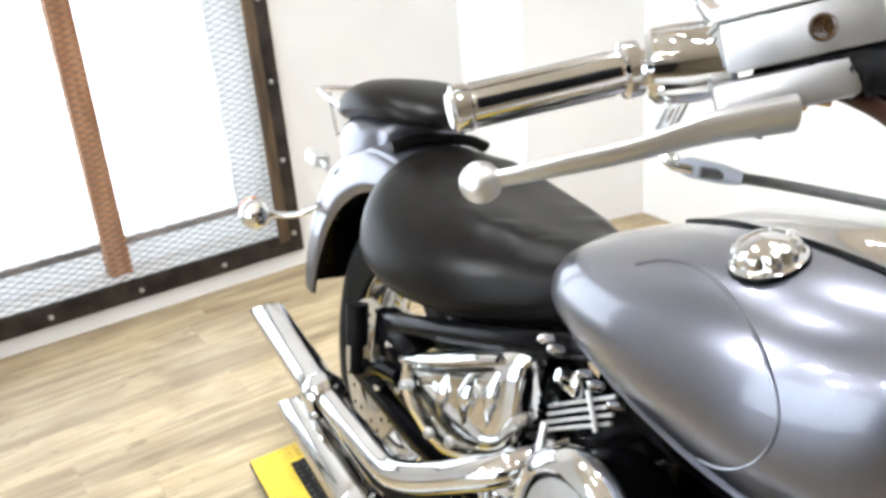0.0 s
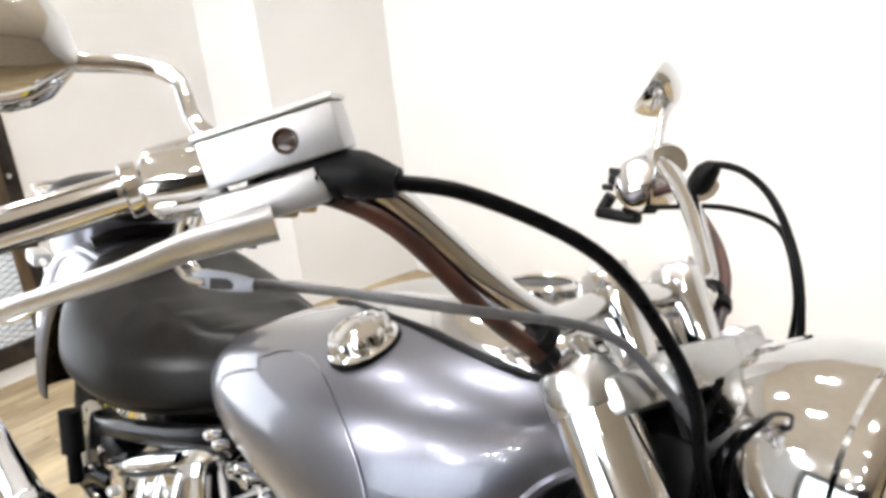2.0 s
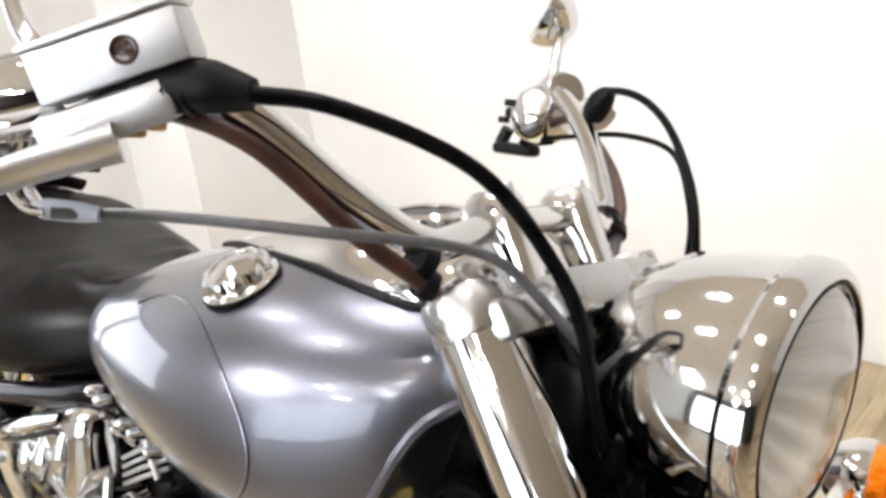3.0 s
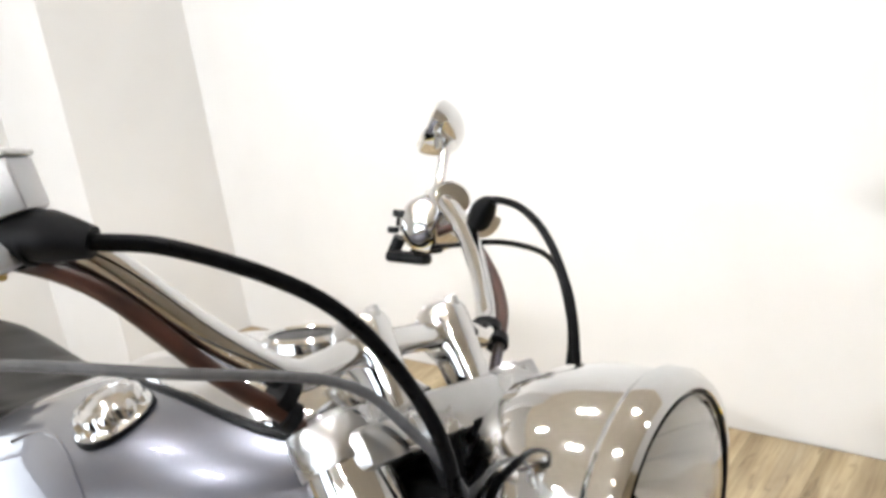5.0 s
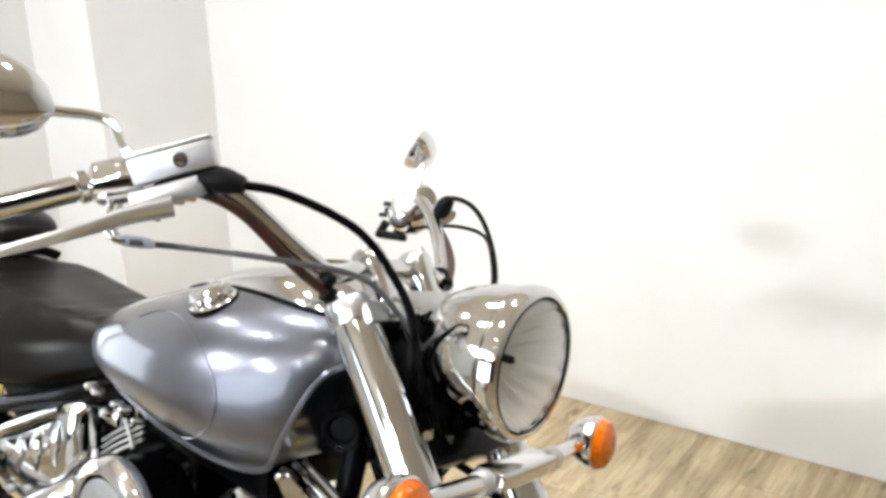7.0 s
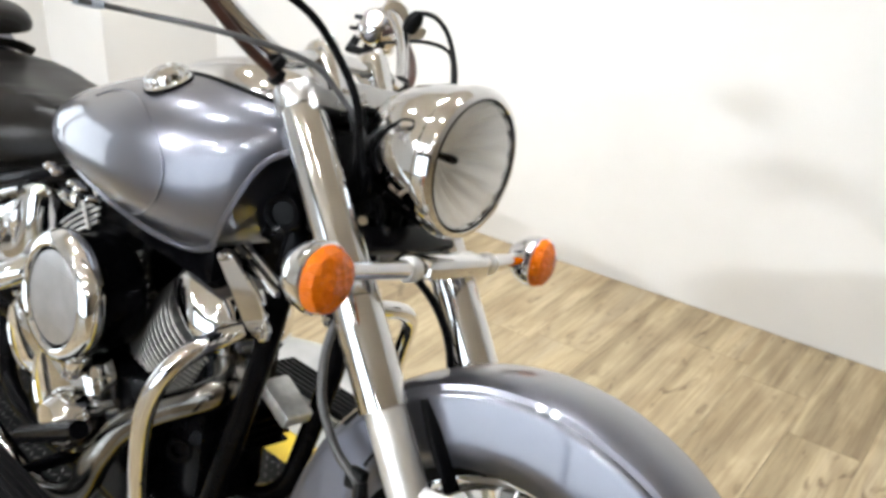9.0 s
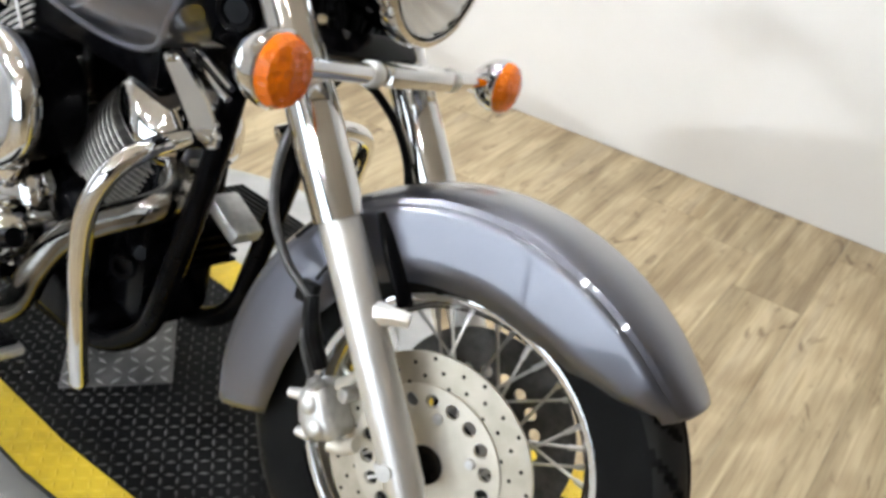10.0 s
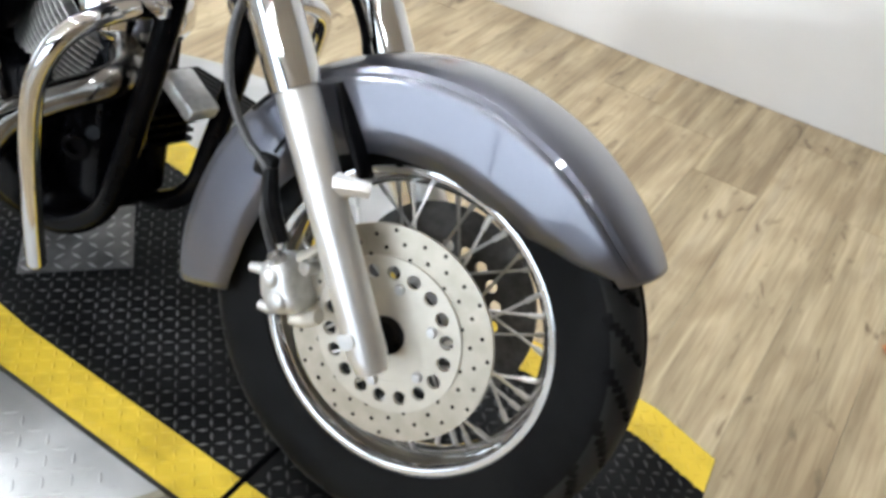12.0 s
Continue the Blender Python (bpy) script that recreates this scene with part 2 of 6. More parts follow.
    L(rr.outputs[0], b.inputs["Roughness"])
    return m


PLANK = plank_material()
FLOOR_BASE = grain(mat("floor_joint", (0.2, 0.16, 0.11), 0.7), (0.17, 0.13, 0.09), (0.23, 0.18, 0.13), size=10)
TREAD_BLACK = grain(mat("black_tread_plate", (0.01, 0.01, 0.01), 0.36, 0.0, 0.0, 0.1), (0.004, 0.004, 0.004), (0.01, 0.01, 0.01), size=9, rough=(0.28, 0.5))
TREAD_WORN = grain(mat("worn_tread_lug", (0.05, 0.05, 0.05), 0.3, 0.5), (0.015, 0.015, 0.015), (0.17, 0.17, 0.167), size=7, lo=0.42, hi=0.75, rough=(0.25, 0.45))
YELLOW = grain(mat("yellow_stripe_paint", (0.66, 0.46, 0.03), 0.42), (0.46, 0.31, 0.02), (0.72, 0.51, 0.035), size=14, lo=0.3, hi=0.55, rough=(0.35, 0.55))
TREAD_SILVER = grain(mat("aluminium_tread_plate", (0.5, 0.5, 0.5), 0.48, 0.7), (0.4, 0.4, 0.395), (0.56, 0.56, 0.555), size=8, rough=(0.42, 0.56))
# darker copy of the tread plate: the bike's shadow on the pad as colour
PAD_TREAD = grain(mat("shaded_pad_plate", (0.2, 0.2, 0.2), 0.42, 0.8), (0.12, 0.12, 0.12), (0.28, 0.28, 0.275), size=12, rough=(0.34, 0.5))
DISC_EDGE = grain(mat("turntable_edge", (0.4, 0.36, 0.27), 0.45), (0.3, 0.27, 0.2), (0.5, 0.46, 0.36), size=9)
RUSTY = grain(mat("brown_wood_batten", (0.08, 0.05, 0.028), 0.6), (0.02, 0.013, 0.009), (0.15, 0.095, 0.05), scale=(3, 3, 0.35), size=14, lo=0.35, hi=0.65)
# grey-brown tone paints the shadowed edge above the white border
SHADED_EDGE = grain(mat("shaded_sash_edge", (0.3, 0.25, 0.22), 0.6), (0.12, 0.1, 0.09), (0.38, 0.32, 0.29), size=5)
DARK_STEEL = grain(mat("dark_steel_angle", (0.035, 0.03, 0.028), 0.45, 0.6), (0.02, 0.017, 0.016), (0.06, 0.05, 0.045), size=16)
WIRE = grain(mat("expanded_metal", (0.11, 0.108, 0.107), 0.5, 0.7), (0.07, 0.069, 0.068), (0.15, 0.147, 0.145), size=20)
POST_WOOD = grain(mat("orange_timber", (0.55, 0.27, 0.13), 0.6), (0.42, 0.19, 0.085), (0.64, 0.34, 0.18), scale=(4, 4, 0.4), size=12)
BOLT = grain(mat("zinc_bolt", (0.6, 0.6, 0.6), 0.3, 1.0), (0.5, 0.5, 0.5), (0.7, 0.7, 0.7), size=80)
GLASS = mat("clear_glass", (1, 1, 1), 0.02)
GLASS.node_tree.nodes["Principled BSDF"].inputs["Transmission Weight"].default_value = 1.0
GLASS.node_tree.nodes["Principled BSDF"].inputs["IOR"].default_value = 1.45
FLUTED = mat("fluted_glass", (1, 1, 1), 0.05)
FLUTED.node_tree.nodes["Principled BSDF"].inputs["Transmission Weight"].default_value = 1.0
FLUTED.node_tree.nodes["Principled BSDF"].inputs["IOR"].default_value = 1.4
wave = FLUTED.node_tree.nodes.new("ShaderNodeTexWave")
wave.bands_direction = "Y"
wave.inputs["Scale"].default_value = 42.0
wco = FLUTED.node_tree.nodes.new("ShaderNodeTexCoord")
wbp = FLUTED.node_tree.nodes.new("ShaderNodeBump")
wbp.inputs["Strength"].default_value, wbp.inputs["Distance"].default_value = 0.02, 0.001
FLUTED.node_tree.links.new(wco.outputs["Object"], wave.inputs["Vector"])
FLUTED.node_tree.links.new(wave.outputs["Fac"], wbp.inputs["Height"])
FLUTED.node_tree.links.new(wbp.outputs[0], FLUTED.node_tree.nodes["Principled BSDF"].inputs["Normal"])
REFLECTOR = mat("lamp_reflector", (0.93, 0.91, 0.86), 0.22, 0.3)
DRY_LEAF = grain(mat("dry_leaf_brown", (0.42, 0.16, 0.05), 0.6), (0.3, 0.1, 0.03), (0.5, 0.21, 0.07), size=60)


def glow(name, colour, strength):
    m = bpy.data.materials.new(name)
    m.use_nodes = True
    nt = m.node_tree
    nt.nodes.remove(nt.nodes["Principled BSDF"])
    e = nt.nodes.new("ShaderNodeEmission")
    e.inputs[0].default_value, e.inputs[1].default_value = (*colour, 1), strength
    nt.links.new(e.outputs[0], nt.nodes["Material Output"].inputs[0])
    return m


DAYLIGHT = glow("overcast_daylight", (0.84, 0.92, 1.0), 5.0)
STREET_LIGHT = glow("street_daylight", (0.82, 0.91, 1.0), 6.0)


# ---- mesh tools ----
SETS = {}


def mesh_of(name, bm, material, smooth=35):
    me = bpy.data.meshes.new(name)
    bmesh.ops.recalc_face_normals(bm, faces=bm.faces)
    bm.to_mesh(me)
    bm.free()
    me.materials.append(material)
    if smooth:
        me.polygons.foreach_set("use_smooth", [True] * len(me.polygons))
        me.set_sharp_from_angle(angle=radians(smooth))
    return me


def put(name, me, parent=None, m=None):
    ob = new(name, me)
    m = m or Matrix()
    if parent:
        ob.parent = parent
        ob.matrix_parent_inverse = SETS[parent].inverted()
    ob.matrix_basis = m
    SETS[ob] = m
    return ob


def part(name, bm, material, parent, label="", m=None, smooth=35):
    """One mesh object under a thing or a part, in the frame m."""
    ob = put(name, mesh_of(name, bm, material, smooth), parent, m if m is not None else SETS[parent])
    return tagged(ob, label) if label else ob


def thing(name, label, category, m=None, group="", kind=""):
    ob = new(name)
    ob.empty_display_size = 0.1
    ob.matrix_basis = m or Matrix()
    SETS[ob] = m or Matrix()
    return tagged(ob, label, category, group, kind)


def solid(name, bm, material, label, category, m=None, group="", kind="", smooth=35):
    ob = put(name, mesh_of(name, bm, material, smooth), None, m)
    return tagged(ob, label, category, group, kind)


def spline(points, n=8):
    """A Catmull-Rom run through the points, n steps a span."""
    p = [Vector(q) for q in points]
    if len(p) < 3:
        return [p[0].lerp(p[1], i / n) for i in range(n + 1)]
    p = [2 * p[0] - p[1], *p, 2 * p[-1] - p[-2]]
    out = []
    for i in range(1, len(p) - 2):
        for k in range(n):
            t = k / n
            a, b, c, d = p[i - 1], p[i], p[i + 1], p[i + 2]
            out.append(0.5 * (2 * b + (c - a) * t + (2 * a - 5 * b + 4 * c - d) * t * t + (3 * b - a - 3 * c + d) * t ** 3))
    out.append(p[-2])
    return out


def skin(bm, rings, closed=True, caps=True):
    """Bridge rings of equal size, each a list of points."""
    vs = [[bm.verts.new(q) for q in r] for r in rings]
    n = len(vs[0])
    for a, b in zip(vs, vs[1:]):
        for i in range(n if closed else n - 1):
            j = (i + 1) % n
            bm.faces.new((a[i], a[j], b[j], b[i]))
    if caps and closed:
        bm.faces.new(vs[0][::-1])
        bm.faces.new(vs[-1])
    return vs


def tube(bm, points, r, seg=12, n=8, smooth=True, flat=1.0):
    """A round bar along the points; r is one radius or one for each given point."""
    path = spline(points, n) if smooth else [Vector(q) for q in points]
    if isinstance(r, (int, float)):
        rad = [r] * len(path)
    else:
        k = (len(path) - 1) / (len(r) - 1)
        rad = [float(np.interp(i / k, range(len(r)), r)) for i in range(len(path))]
    t = (path[1] - path[0]).normalized()
    u = t.orthogonal().normalized()
    rings = []
    for i, q in enumerate(path):
        t = (path[min(i + 1, len(path) - 1)] - path[max(i - 1, 0)]).normalized()
        u = (u - u.dot(t) * t).normalized()
        v = t.cross(u)
        rings.append([q + rad[i] * (u * math.cos(a) + flat * v * math.sin(a)) for a in (2 * math.pi * k / seg for k in range(seg))])
    skin(bm, rings)
    return bm


def lathe(bm, profile, m=None, seg=32, close=False):
    """Turn (radius, height) pairs about the local z axis of m."""
    m = m or Matrix()
    rings = []
    for r, h in profile:
        rings.append([m @ Vector((max(r, 1e-5) * math.cos(a), max(r, 1e-5) * math.sin(a), h)) for a in (2 * math.pi * k / seg for k in range(seg))])
    if close:
        rings.append(rings[0])
        skin(bm, rings, caps=False)
        bmesh.ops.remove_doubles(bm, verts=bm.verts, dist=1e-6)
    else:
        skin(bm, rings)
    return bm


def box(bm, x0, x1, y0, y1, z0, z1, bevel=0.0, m=None, seg=2):
    r = bmesh.ops.create_cube(bm, size=1.0)
    mm = Matrix.Translation(((x0 + x1) / 2, (y0 + y1) / 2, (z0 + z1) / 2)) @ Matrix.Diagonal((x1 - x0, y1 - y0, z1 - z0, 1))
    bmesh.ops.transform(bm, matrix=(m or Matrix()) @ mm, verts=r["verts"])
    if bevel:
        es = list({e for v in r["verts"] for e in v.link_edges})
        bmesh.ops.bevel(bm, geom=es, offset=bevel, segments=seg, affect="EDGES", profile=0.5)
    return bm


def facing(p, way):
    """A frame at p whose z axis points along way."""
    return Matrix.Translation(p) @ Vector(way).to_track_quat("Z", "Y").to_matrix().to_4x4()


def B():
    return bmesh.new()


# ---- the room ----
def wall(name, boxes, label, material=WHITEWALL, category="wall"):
    bm = B()
    for b in boxes:
        box(bm, *b)
    return solid(name, bm, material, label, category, kind="structure", smooth=0)


XE, YS = 4.0, -4.6
wall("wall_north", [(WALL_W - 0.6, XE, WALL_N, WALL_N + 0.15, FLOOR, CEIL)], "long plain off-white painted wall beside the motorcycle")
WY0, WY1, WZ0, WZ1 = -1.05, 0.60, 0.035, 1.128   # opening of the screened window
wall("wall_west", [(WALL_W - 0.3, WALL_W, YS, WY0, FLOOR, CEIL), (WALL_W - 0.3, WALL_W, WY1, WALL_N, FLOOR, CEIL),
                   (WALL_W - 0.3, WALL_W, WY0, WY1, FLOOR, WZ0), (WALL_W - 0.3, WALL_W, WY0, WY1, WZ1, CEIL)],
     "off-white painted wall round a screened window")
bm = B()
skin(bm, [[(-2.66, 1.36, z), (-2.556, WALL_N, z), (WALL_W, WALL_N, z), (WALL_W, 1.36, z)] for z in (FLOOR, CEIL)])
solid("wall_pier", bm, WHITEWALL, "off-white painted boxed-out pier in the room corner", "wall", kind="structure", smooth=0)
SX0, SX1, SZ0, SZ1 = -2.8, 1.3, 0.05, 2.3          # opening of the shop window
wall("wall_south", [(WALL_W - 0.3, SX0, YS - 0.15, YS, FLOOR, CEIL), (SX1, XE, YS - 0.15, YS, FLOOR, CEIL),
                    (SX0, SX1, YS - 0.15, YS, FLOOR, SZ0), (SX0, SX1, YS - 0.15, YS, SZ1, CEIL)],
     "plain grey painted showroom wall round a shop window", GREY_WALL)
wall("wall_east", [(XE, XE + 0.15, YS - 0.15, WALL_N + 0.15, FLOOR, CEIL)], "plain brown painted showroom wall", TAN_WALL)
wall("ceiling", [(WALL_W - 0.6, XE + 0.15, YS - 0.15, WALL_N + 0.15, CEIL, CEIL + 0.1)], "plain brown boarded ceiling", CEILING_M, "ceiling")
wall("floor", [(WALL_W - 0.6, XE + 0.15, YS - 0.15, WALL_N + 0.15, FLOOR - 0.1, FLOOR - 0.003)], "weathered oak-look vinyl plank floor", FLOOR_BASE, "floor")
FLOOR_OB = bpy.data.objects["floor"]

for lx, ly, watts, tone, spread in LAMP_SPOTS:
    lamp = thing("ceiling_downlight", "unseen round white recessed ceiling downlight, switched on", "downlight", pose(lx, ly, CEIL), "ceiling downlights")
    bm = B()
    lathe(bm, [(0.07, -0.03), (0.085, -0.03), (0.09, -0.02), (0.09, 0.0), (0.07, 0.0)], seg=24, close=True)
    part("trim_ring", bm, WHITE_TRIM, lamp)
for m in TRACK_POSES:
    spot = thing("ceiling_spotlight", "unseen white swivelling ceiling spotlight, switched on", "spotlight", m, "ceiling spotlights")
    bm = B()
    lathe(bm, [(0.046, -0.07), (0.05, -0.07), (0.05, 0.06), (0.044, 0.075), (0.0, 0.075), (0.0, 0.07), (0.046, 0.055)], seg=24, close=True)
    part("can", bm, WHITE_TRIM, spot)
    bm = B()
    top = m.inverted() @ Vector((m.translation.x, m.translation.y, CEIL))
    tube(bm, [(0, 0, 0.04), top], 0.012, 10, 2, smooth=False)
    part("stem", bm, WHITE_TRIM, spot)

# window: screen, reveal, sash, timber post and the bright day outside
win = thing("window_1", "large window behind a bolted expanded-metal security screen", "window", pose(WALL_W, 0, 0), kind="structure")


def flat_frame(bm, y0, y1, z0, z1, w, x0, x1):
    box(bm, x0, x1, y0, y1, z0, z0 + w)
    box(bm, x0, x1, y0, y1, z1 - w, z1)
    box(bm, x0, x1, y0, y0 + w, z0 + w, z1 - w)
    box(bm, x0, x1, y1 - w, y1, z0 + w, z1 - w)


bm = B()
flat_frame(bm, WY0 - 0.03, WY1 + 0.025, WZ0 - 0.025, WZ1 + 0.03, 0.045, 0.002, 0.012)
part("screen_frame", bm, DARK_STEEL, win, "dark steel angle frame")
bm = B()
box(bm, 0.002, 0.016, WY1 - 0.06, WY1 - 0.02, WZ0 + 0.02, WZ1 - 0.014, 0.003)
part("batten", bm, RUSTY, win, "brown worn timber batten")
bm = B()
box(bm, 0.002, 0.015, WY0 + 0.014, WY1 - 0.06, WZ0 + 0.02, WZ0 + 0.048, 0.003)
part("lower_batten", bm, DARK_STEEL, win, "dark lower screen rail")
bolt_me = mesh_of("bolt", lathe(B(), [(0.001, 0.008), (0.007, 0.006), (0.009, 0.0)], facing((0, 0, 0), (1, 0, 0)), 10), BOLT)
for by in [WY1 - 0.27 - 0.285 * i for i in range(5)]:
    put("bolt", bolt_me, win, pose(WALL_W + 0.012, by, WZ0 + 0.004))
for bz in [0.08 + 0.27 * i for i in range(6)]:
    put("bolt", bolt_me, win, pose(WALL_W + 0.012, WY1 - 0.004, bz))
# expanded metal: rows of zigzag strands
bm = B()
my0, my1, mz0, mz1, cw, ch = WY0 + 0.03, WY1 - 0.03, WZ0 + 0.03, WZ1 - 0.03, 0.05, 0.0105
nrow, ncol = int((mz1 - mz0) / ch), int((my1 - my0) / cw * 2)
for r in range(nrow + 1):
    z = mz0 + r * ch
    top, low = [], []
    for c in range(ncol + 1):
        y = my0 + c * cw / 2
        zz = z + (ch / 2 if (c + r) % 2 else -ch / 2) * 0.92
        top.append((bm.verts.new((0.002, y, zz + 0.0008)), bm.verts.new((0.0, y, zz + 0.0008))))
        low.append((bm.verts.new((0.002, y, zz - 0.0008)), bm.verts.new((0.0, y, zz - 0.0008))))
    for c in range(ncol):
        bm.faces.new((top[c][0], top[c + 1][0], low[c + 1][0], low[c][0]))
        bm.faces.new((top[c][1], low[c][1], low[c + 1][1], top[c + 1][1]))
        bm.faces.new((top[c][0], top[c][1], top[c + 1][1], top[c + 1][0]))
        bm.faces.new((low[c][0], low[c + 1][0], low[c + 1][1], low[c][1]))
tagged(part("wire_screen", bm, WIRE, win, "grey expanded-metal diamond mesh", smooth=0), kind="stuff")
bm = B()
flat_frame(bm, WY0, WY1, WZ0, WZ1 + 0.12, 0.115, -0.235, -0.19)
part("sash", bm, BACKLIT, win, "white translucent window border")
bm = B()
box(bm, -0.19, -0.03, WY0 + 0.001, WY1 - 0.001, WZ0 + 0.001, WZ0 + 0.018, 0.004)
part("window_sill", bm, WHITE_TRIM, win)
bm = B()
box(bm, -0.19, -0.178, WY0 + 0.1, WY1 - 0.1, WZ0 + 0.098, WZ0 + 0.122, 0.003)
part("sash_edge", bm, SHADED_EDGE, win, "grey-brown strip for the shaded edge of the lower sash")
bm = B()
box(bm, -0.19, -0.12, -0.015, 0.06, WZ0 + 0.018, WZ1, 0.004)
part("mullion_post", bm, POST_WOOD, win, "orange-brown timber post")
bm = B()
box(bm, -0.226, -0.22, WY0 + 0.11, WY1 - 0.11, WZ0 + 0.11, WZ1 + 0.01)
gl = part("pane", bm, GLASS, win, smooth=0)
gl.visible_shadow = False
bm = B()
box(bm, -5.2, -5.15, -5.0, 5.0, -1.5, 5.0)
solid("backdrop", bm, DAYLIGHT, "plain overexposed white daylight outside the window", "daylight", kind="structure", smooth=0)
# shop window at the far end of the room
shop = thing("window_2", "wide shop window with white painted frame", "window", pose(0, YS, 0), kind="structure")
bm = B()
box(bm, SX0, SX1, -0.1, -0.04, SZ0, SZ0 + 0.06)
box(bm, SX0, SX1, -0.1, -0.04, SZ1 - 0.06, SZ1)
for x in (SX0, SX0 + 1.55, SX0 + 2.9, SX1 - 0.06):
    box(bm, x, x + 0.06, -0.1, -0.04, SZ0 + 0.06, SZ1 - 0.06)
part("window_frame", bm, WHITE_TRIM, shop, "white painted window frame")
bm = B()
box(bm, SX0 + 0.05, SX1 - 0.05, -0.074, -0.068, SZ0 + 0.05, SZ1 - 0.05)
gl = part("pane", bm, GLASS, shop, smooth=0)
gl.visible_shadow = False
bm = B()
box(bm, -5.0, 3.0, YS - 2.1, YS - 2.05, -1.5, 5.0)
solid("backdrop", bm, STREET_LIGHT, "plain white daylight of the street outside", "daylight", kind="structure", smooth=0)

# ---- platform and turntable ----
def lug_mesh(bm, x, y, z, ang, ln=0.013, wd=0.0035, h=0.0016):
    c, s = math.cos(ang), math.sin(ang)
    pts = [(-ln, 0, 0), (0, -wd, 0), (ln, 0, 0), (0, wd, 0), (-ln * 0.45, 0, h), (ln * 0.45, 0, h)]
    v = [bm.verts.new((x + px * c - py * s, y + px * s + py * c, z + pz)) for px, py, pz in pts]
    for f in ((0, 1, 4), (1, 5, 4), (1, 2, 5), (2, 3, 5), (3, 4, 5), (3, 0, 4)):
        bm.faces.new([v[i] for i in f])


def lugs(x0, x1, y0, y1, z, keep, pitch=0.0275, ln=0.0095):
    bm = B()
    i = 0
    x = x0 + 0.012
    while x < x1 - 0.01:
        j = 0
        y = y0 + 0.012
        while y < y1 - 0.01:
            if keep(x, y):
                lug_mesh(bm, x, y, z, radians(45 if (i + j) % 2 else 135), ln, ln * 0.3)
            y += pitch * 0.72
            j += 1
        x += pitch * 0.72
        i += 1
    return bm


PX0, PX1, PY0, PY1, HINGE = -1.98, 0.43, -0.152, 0.494, -0.152
STRIPE = 0.082


def lay(x, y, z):
    """From the flat plan to the place: the edges run a little askew, the front end is cut aslant and dips to the floor."""
    drop = min(max(0.0, x - 0.3) * 0.32, -0.01 - FLOOR)
    if x > 0.2:
        x += (0.463 - y) * 0.1 * (x - 0.2) / (PX1 - 0.2)
    side = -(x + 0.65) * (0.021 if x > -0.65 else 0.105)
    return Vector((x, y + side, max(z - drop, FLOOR + 0.001)))


def slab(bm, x0, x1, y0, y1, z0, z1):
    xs = [x0] + [x for x in (-0.65, 0.2, 0.3, 0.33, 0.36, 0.39, 0.425) if x0 < x < x1] + [x1]
    skin(bm, [[lay(x, y, z) for y, z in ((y0, z0), (y1, z0), (y1, z1), (y0, z1))] for x in xs])
    return bm


platform = thing("lift_platform", "black tread-plate motorcycle stand platform with yellow edges", "platform")
part("deck", slab(B(), PX0, HINGE - 0.004, PY0, PY1, -0.02, -0.004), TREAD_BLACK, platform, smooth=0)
part("end_plate", slab(B(), HINGE + 0.004, PX1, PY0, PY1, -0.02, -0.004), TREAD_BLACK, platform, smooth=0)
for (a, b) in ((PX0, HINGE - 0.004), (HINGE + 0.004, PX1)):
    for (c, d) in ((PY0, PY0 + STRIPE), (PY1 - STRIPE, PY1)):
        part("yellow_stripe", slab(B(), a + 0.001, b - 0.001, c + 0.001, d - 0.001, -0.0045, -0.0033), YELLOW, platform, "worn yellow painted stripe", smooth=0)
part("yellow_stripe", slab(B(), PX0 + 0.001, PX0 + 0.07, PY0 + STRIPE, PY1 - STRIPE, -0.0045, -0.0033), YELLOW, platform, "worn yellow painted stripe", smooth=0)
inner = lambda x, y: PY0 + STRIPE < y < PY1 - STRIPE and abs(x - HINGE) > 0.012 and x < PX1 - 0.02
outer = lambda x, y: not (PY0 + STRIPE < y < PY1 - STRIPE) and abs(x - HINGE) > 0.012 and x < PX1 - 0.02
for keep, z, material in ((inner, -0.004, TREAD_WORN), (outer, -0.0033, YELLOW)):
    bm = lugs(PX0, PX1, PY0, PY1, z, keep)
    for v in bm.verts:
        v.co = lay(*v.co)
    tagged(part("tread_lug", bm, material, platform, smooth=0), kind="stuff")
bm = B()
tube(bm, [lay(HINGE, PY0 - 0.004, -0.007), lay(HINGE, PY1 + 0.004, -0.007)], 0.0065, 8, 2, smooth=False)
tube(bm, [lay(HINGE, PY0 - 0.002, -0.006), lay(HINGE, PY0 - 0.008, -0.02) + Vector((0, 0, -0.026))], 0.006, 8, 2, smooth=False)
part("hinge_pin", bm, BLACK, platform, "black hinge rod")

TX, TY, TR = -0.9, 0.15, 0.735
table = thing("turntable", "round aluminium tread-plate turntable on the floor", "turntable", pose(TX, TY, 0))
bm = B()
lathe(bm, [(TR - 0.004, -0.0225), (TR, -0.026), (TR, -0.049), (TR - 0.01, -0.05)], seg=96)
part("rim", bm, DISC_EDGE, table, "tan edge")
bm = B()
lathe(bm, [(TR - 0.012, -0.0205), (TR - 0.012, -0.022)], seg=96)
part("top_plate", bm, TREAD_SILVER, table)
tagged(part("tread_lug", lugs(-TR, TR, -TR, -0.32, -0.0206, lambda x, y: x * x + y * y < (TR - 0.03) ** 2, 0.04, 0.0135), TREAD_SILVER, table, smooth=0), kind="stuff")

pad = thing("stand_pad", "small square aluminium tread-plate pad on the platform", "metal plate", pose(-0.765, 0.14, -0.0025, 0, 0, 46))
bm = B()
box(bm, -0.1, 0.1, -0.095, 0.095, 0.0, 0.004, 0.001)
part("plate", bm, PAD_TREAD, pad, smooth=0)
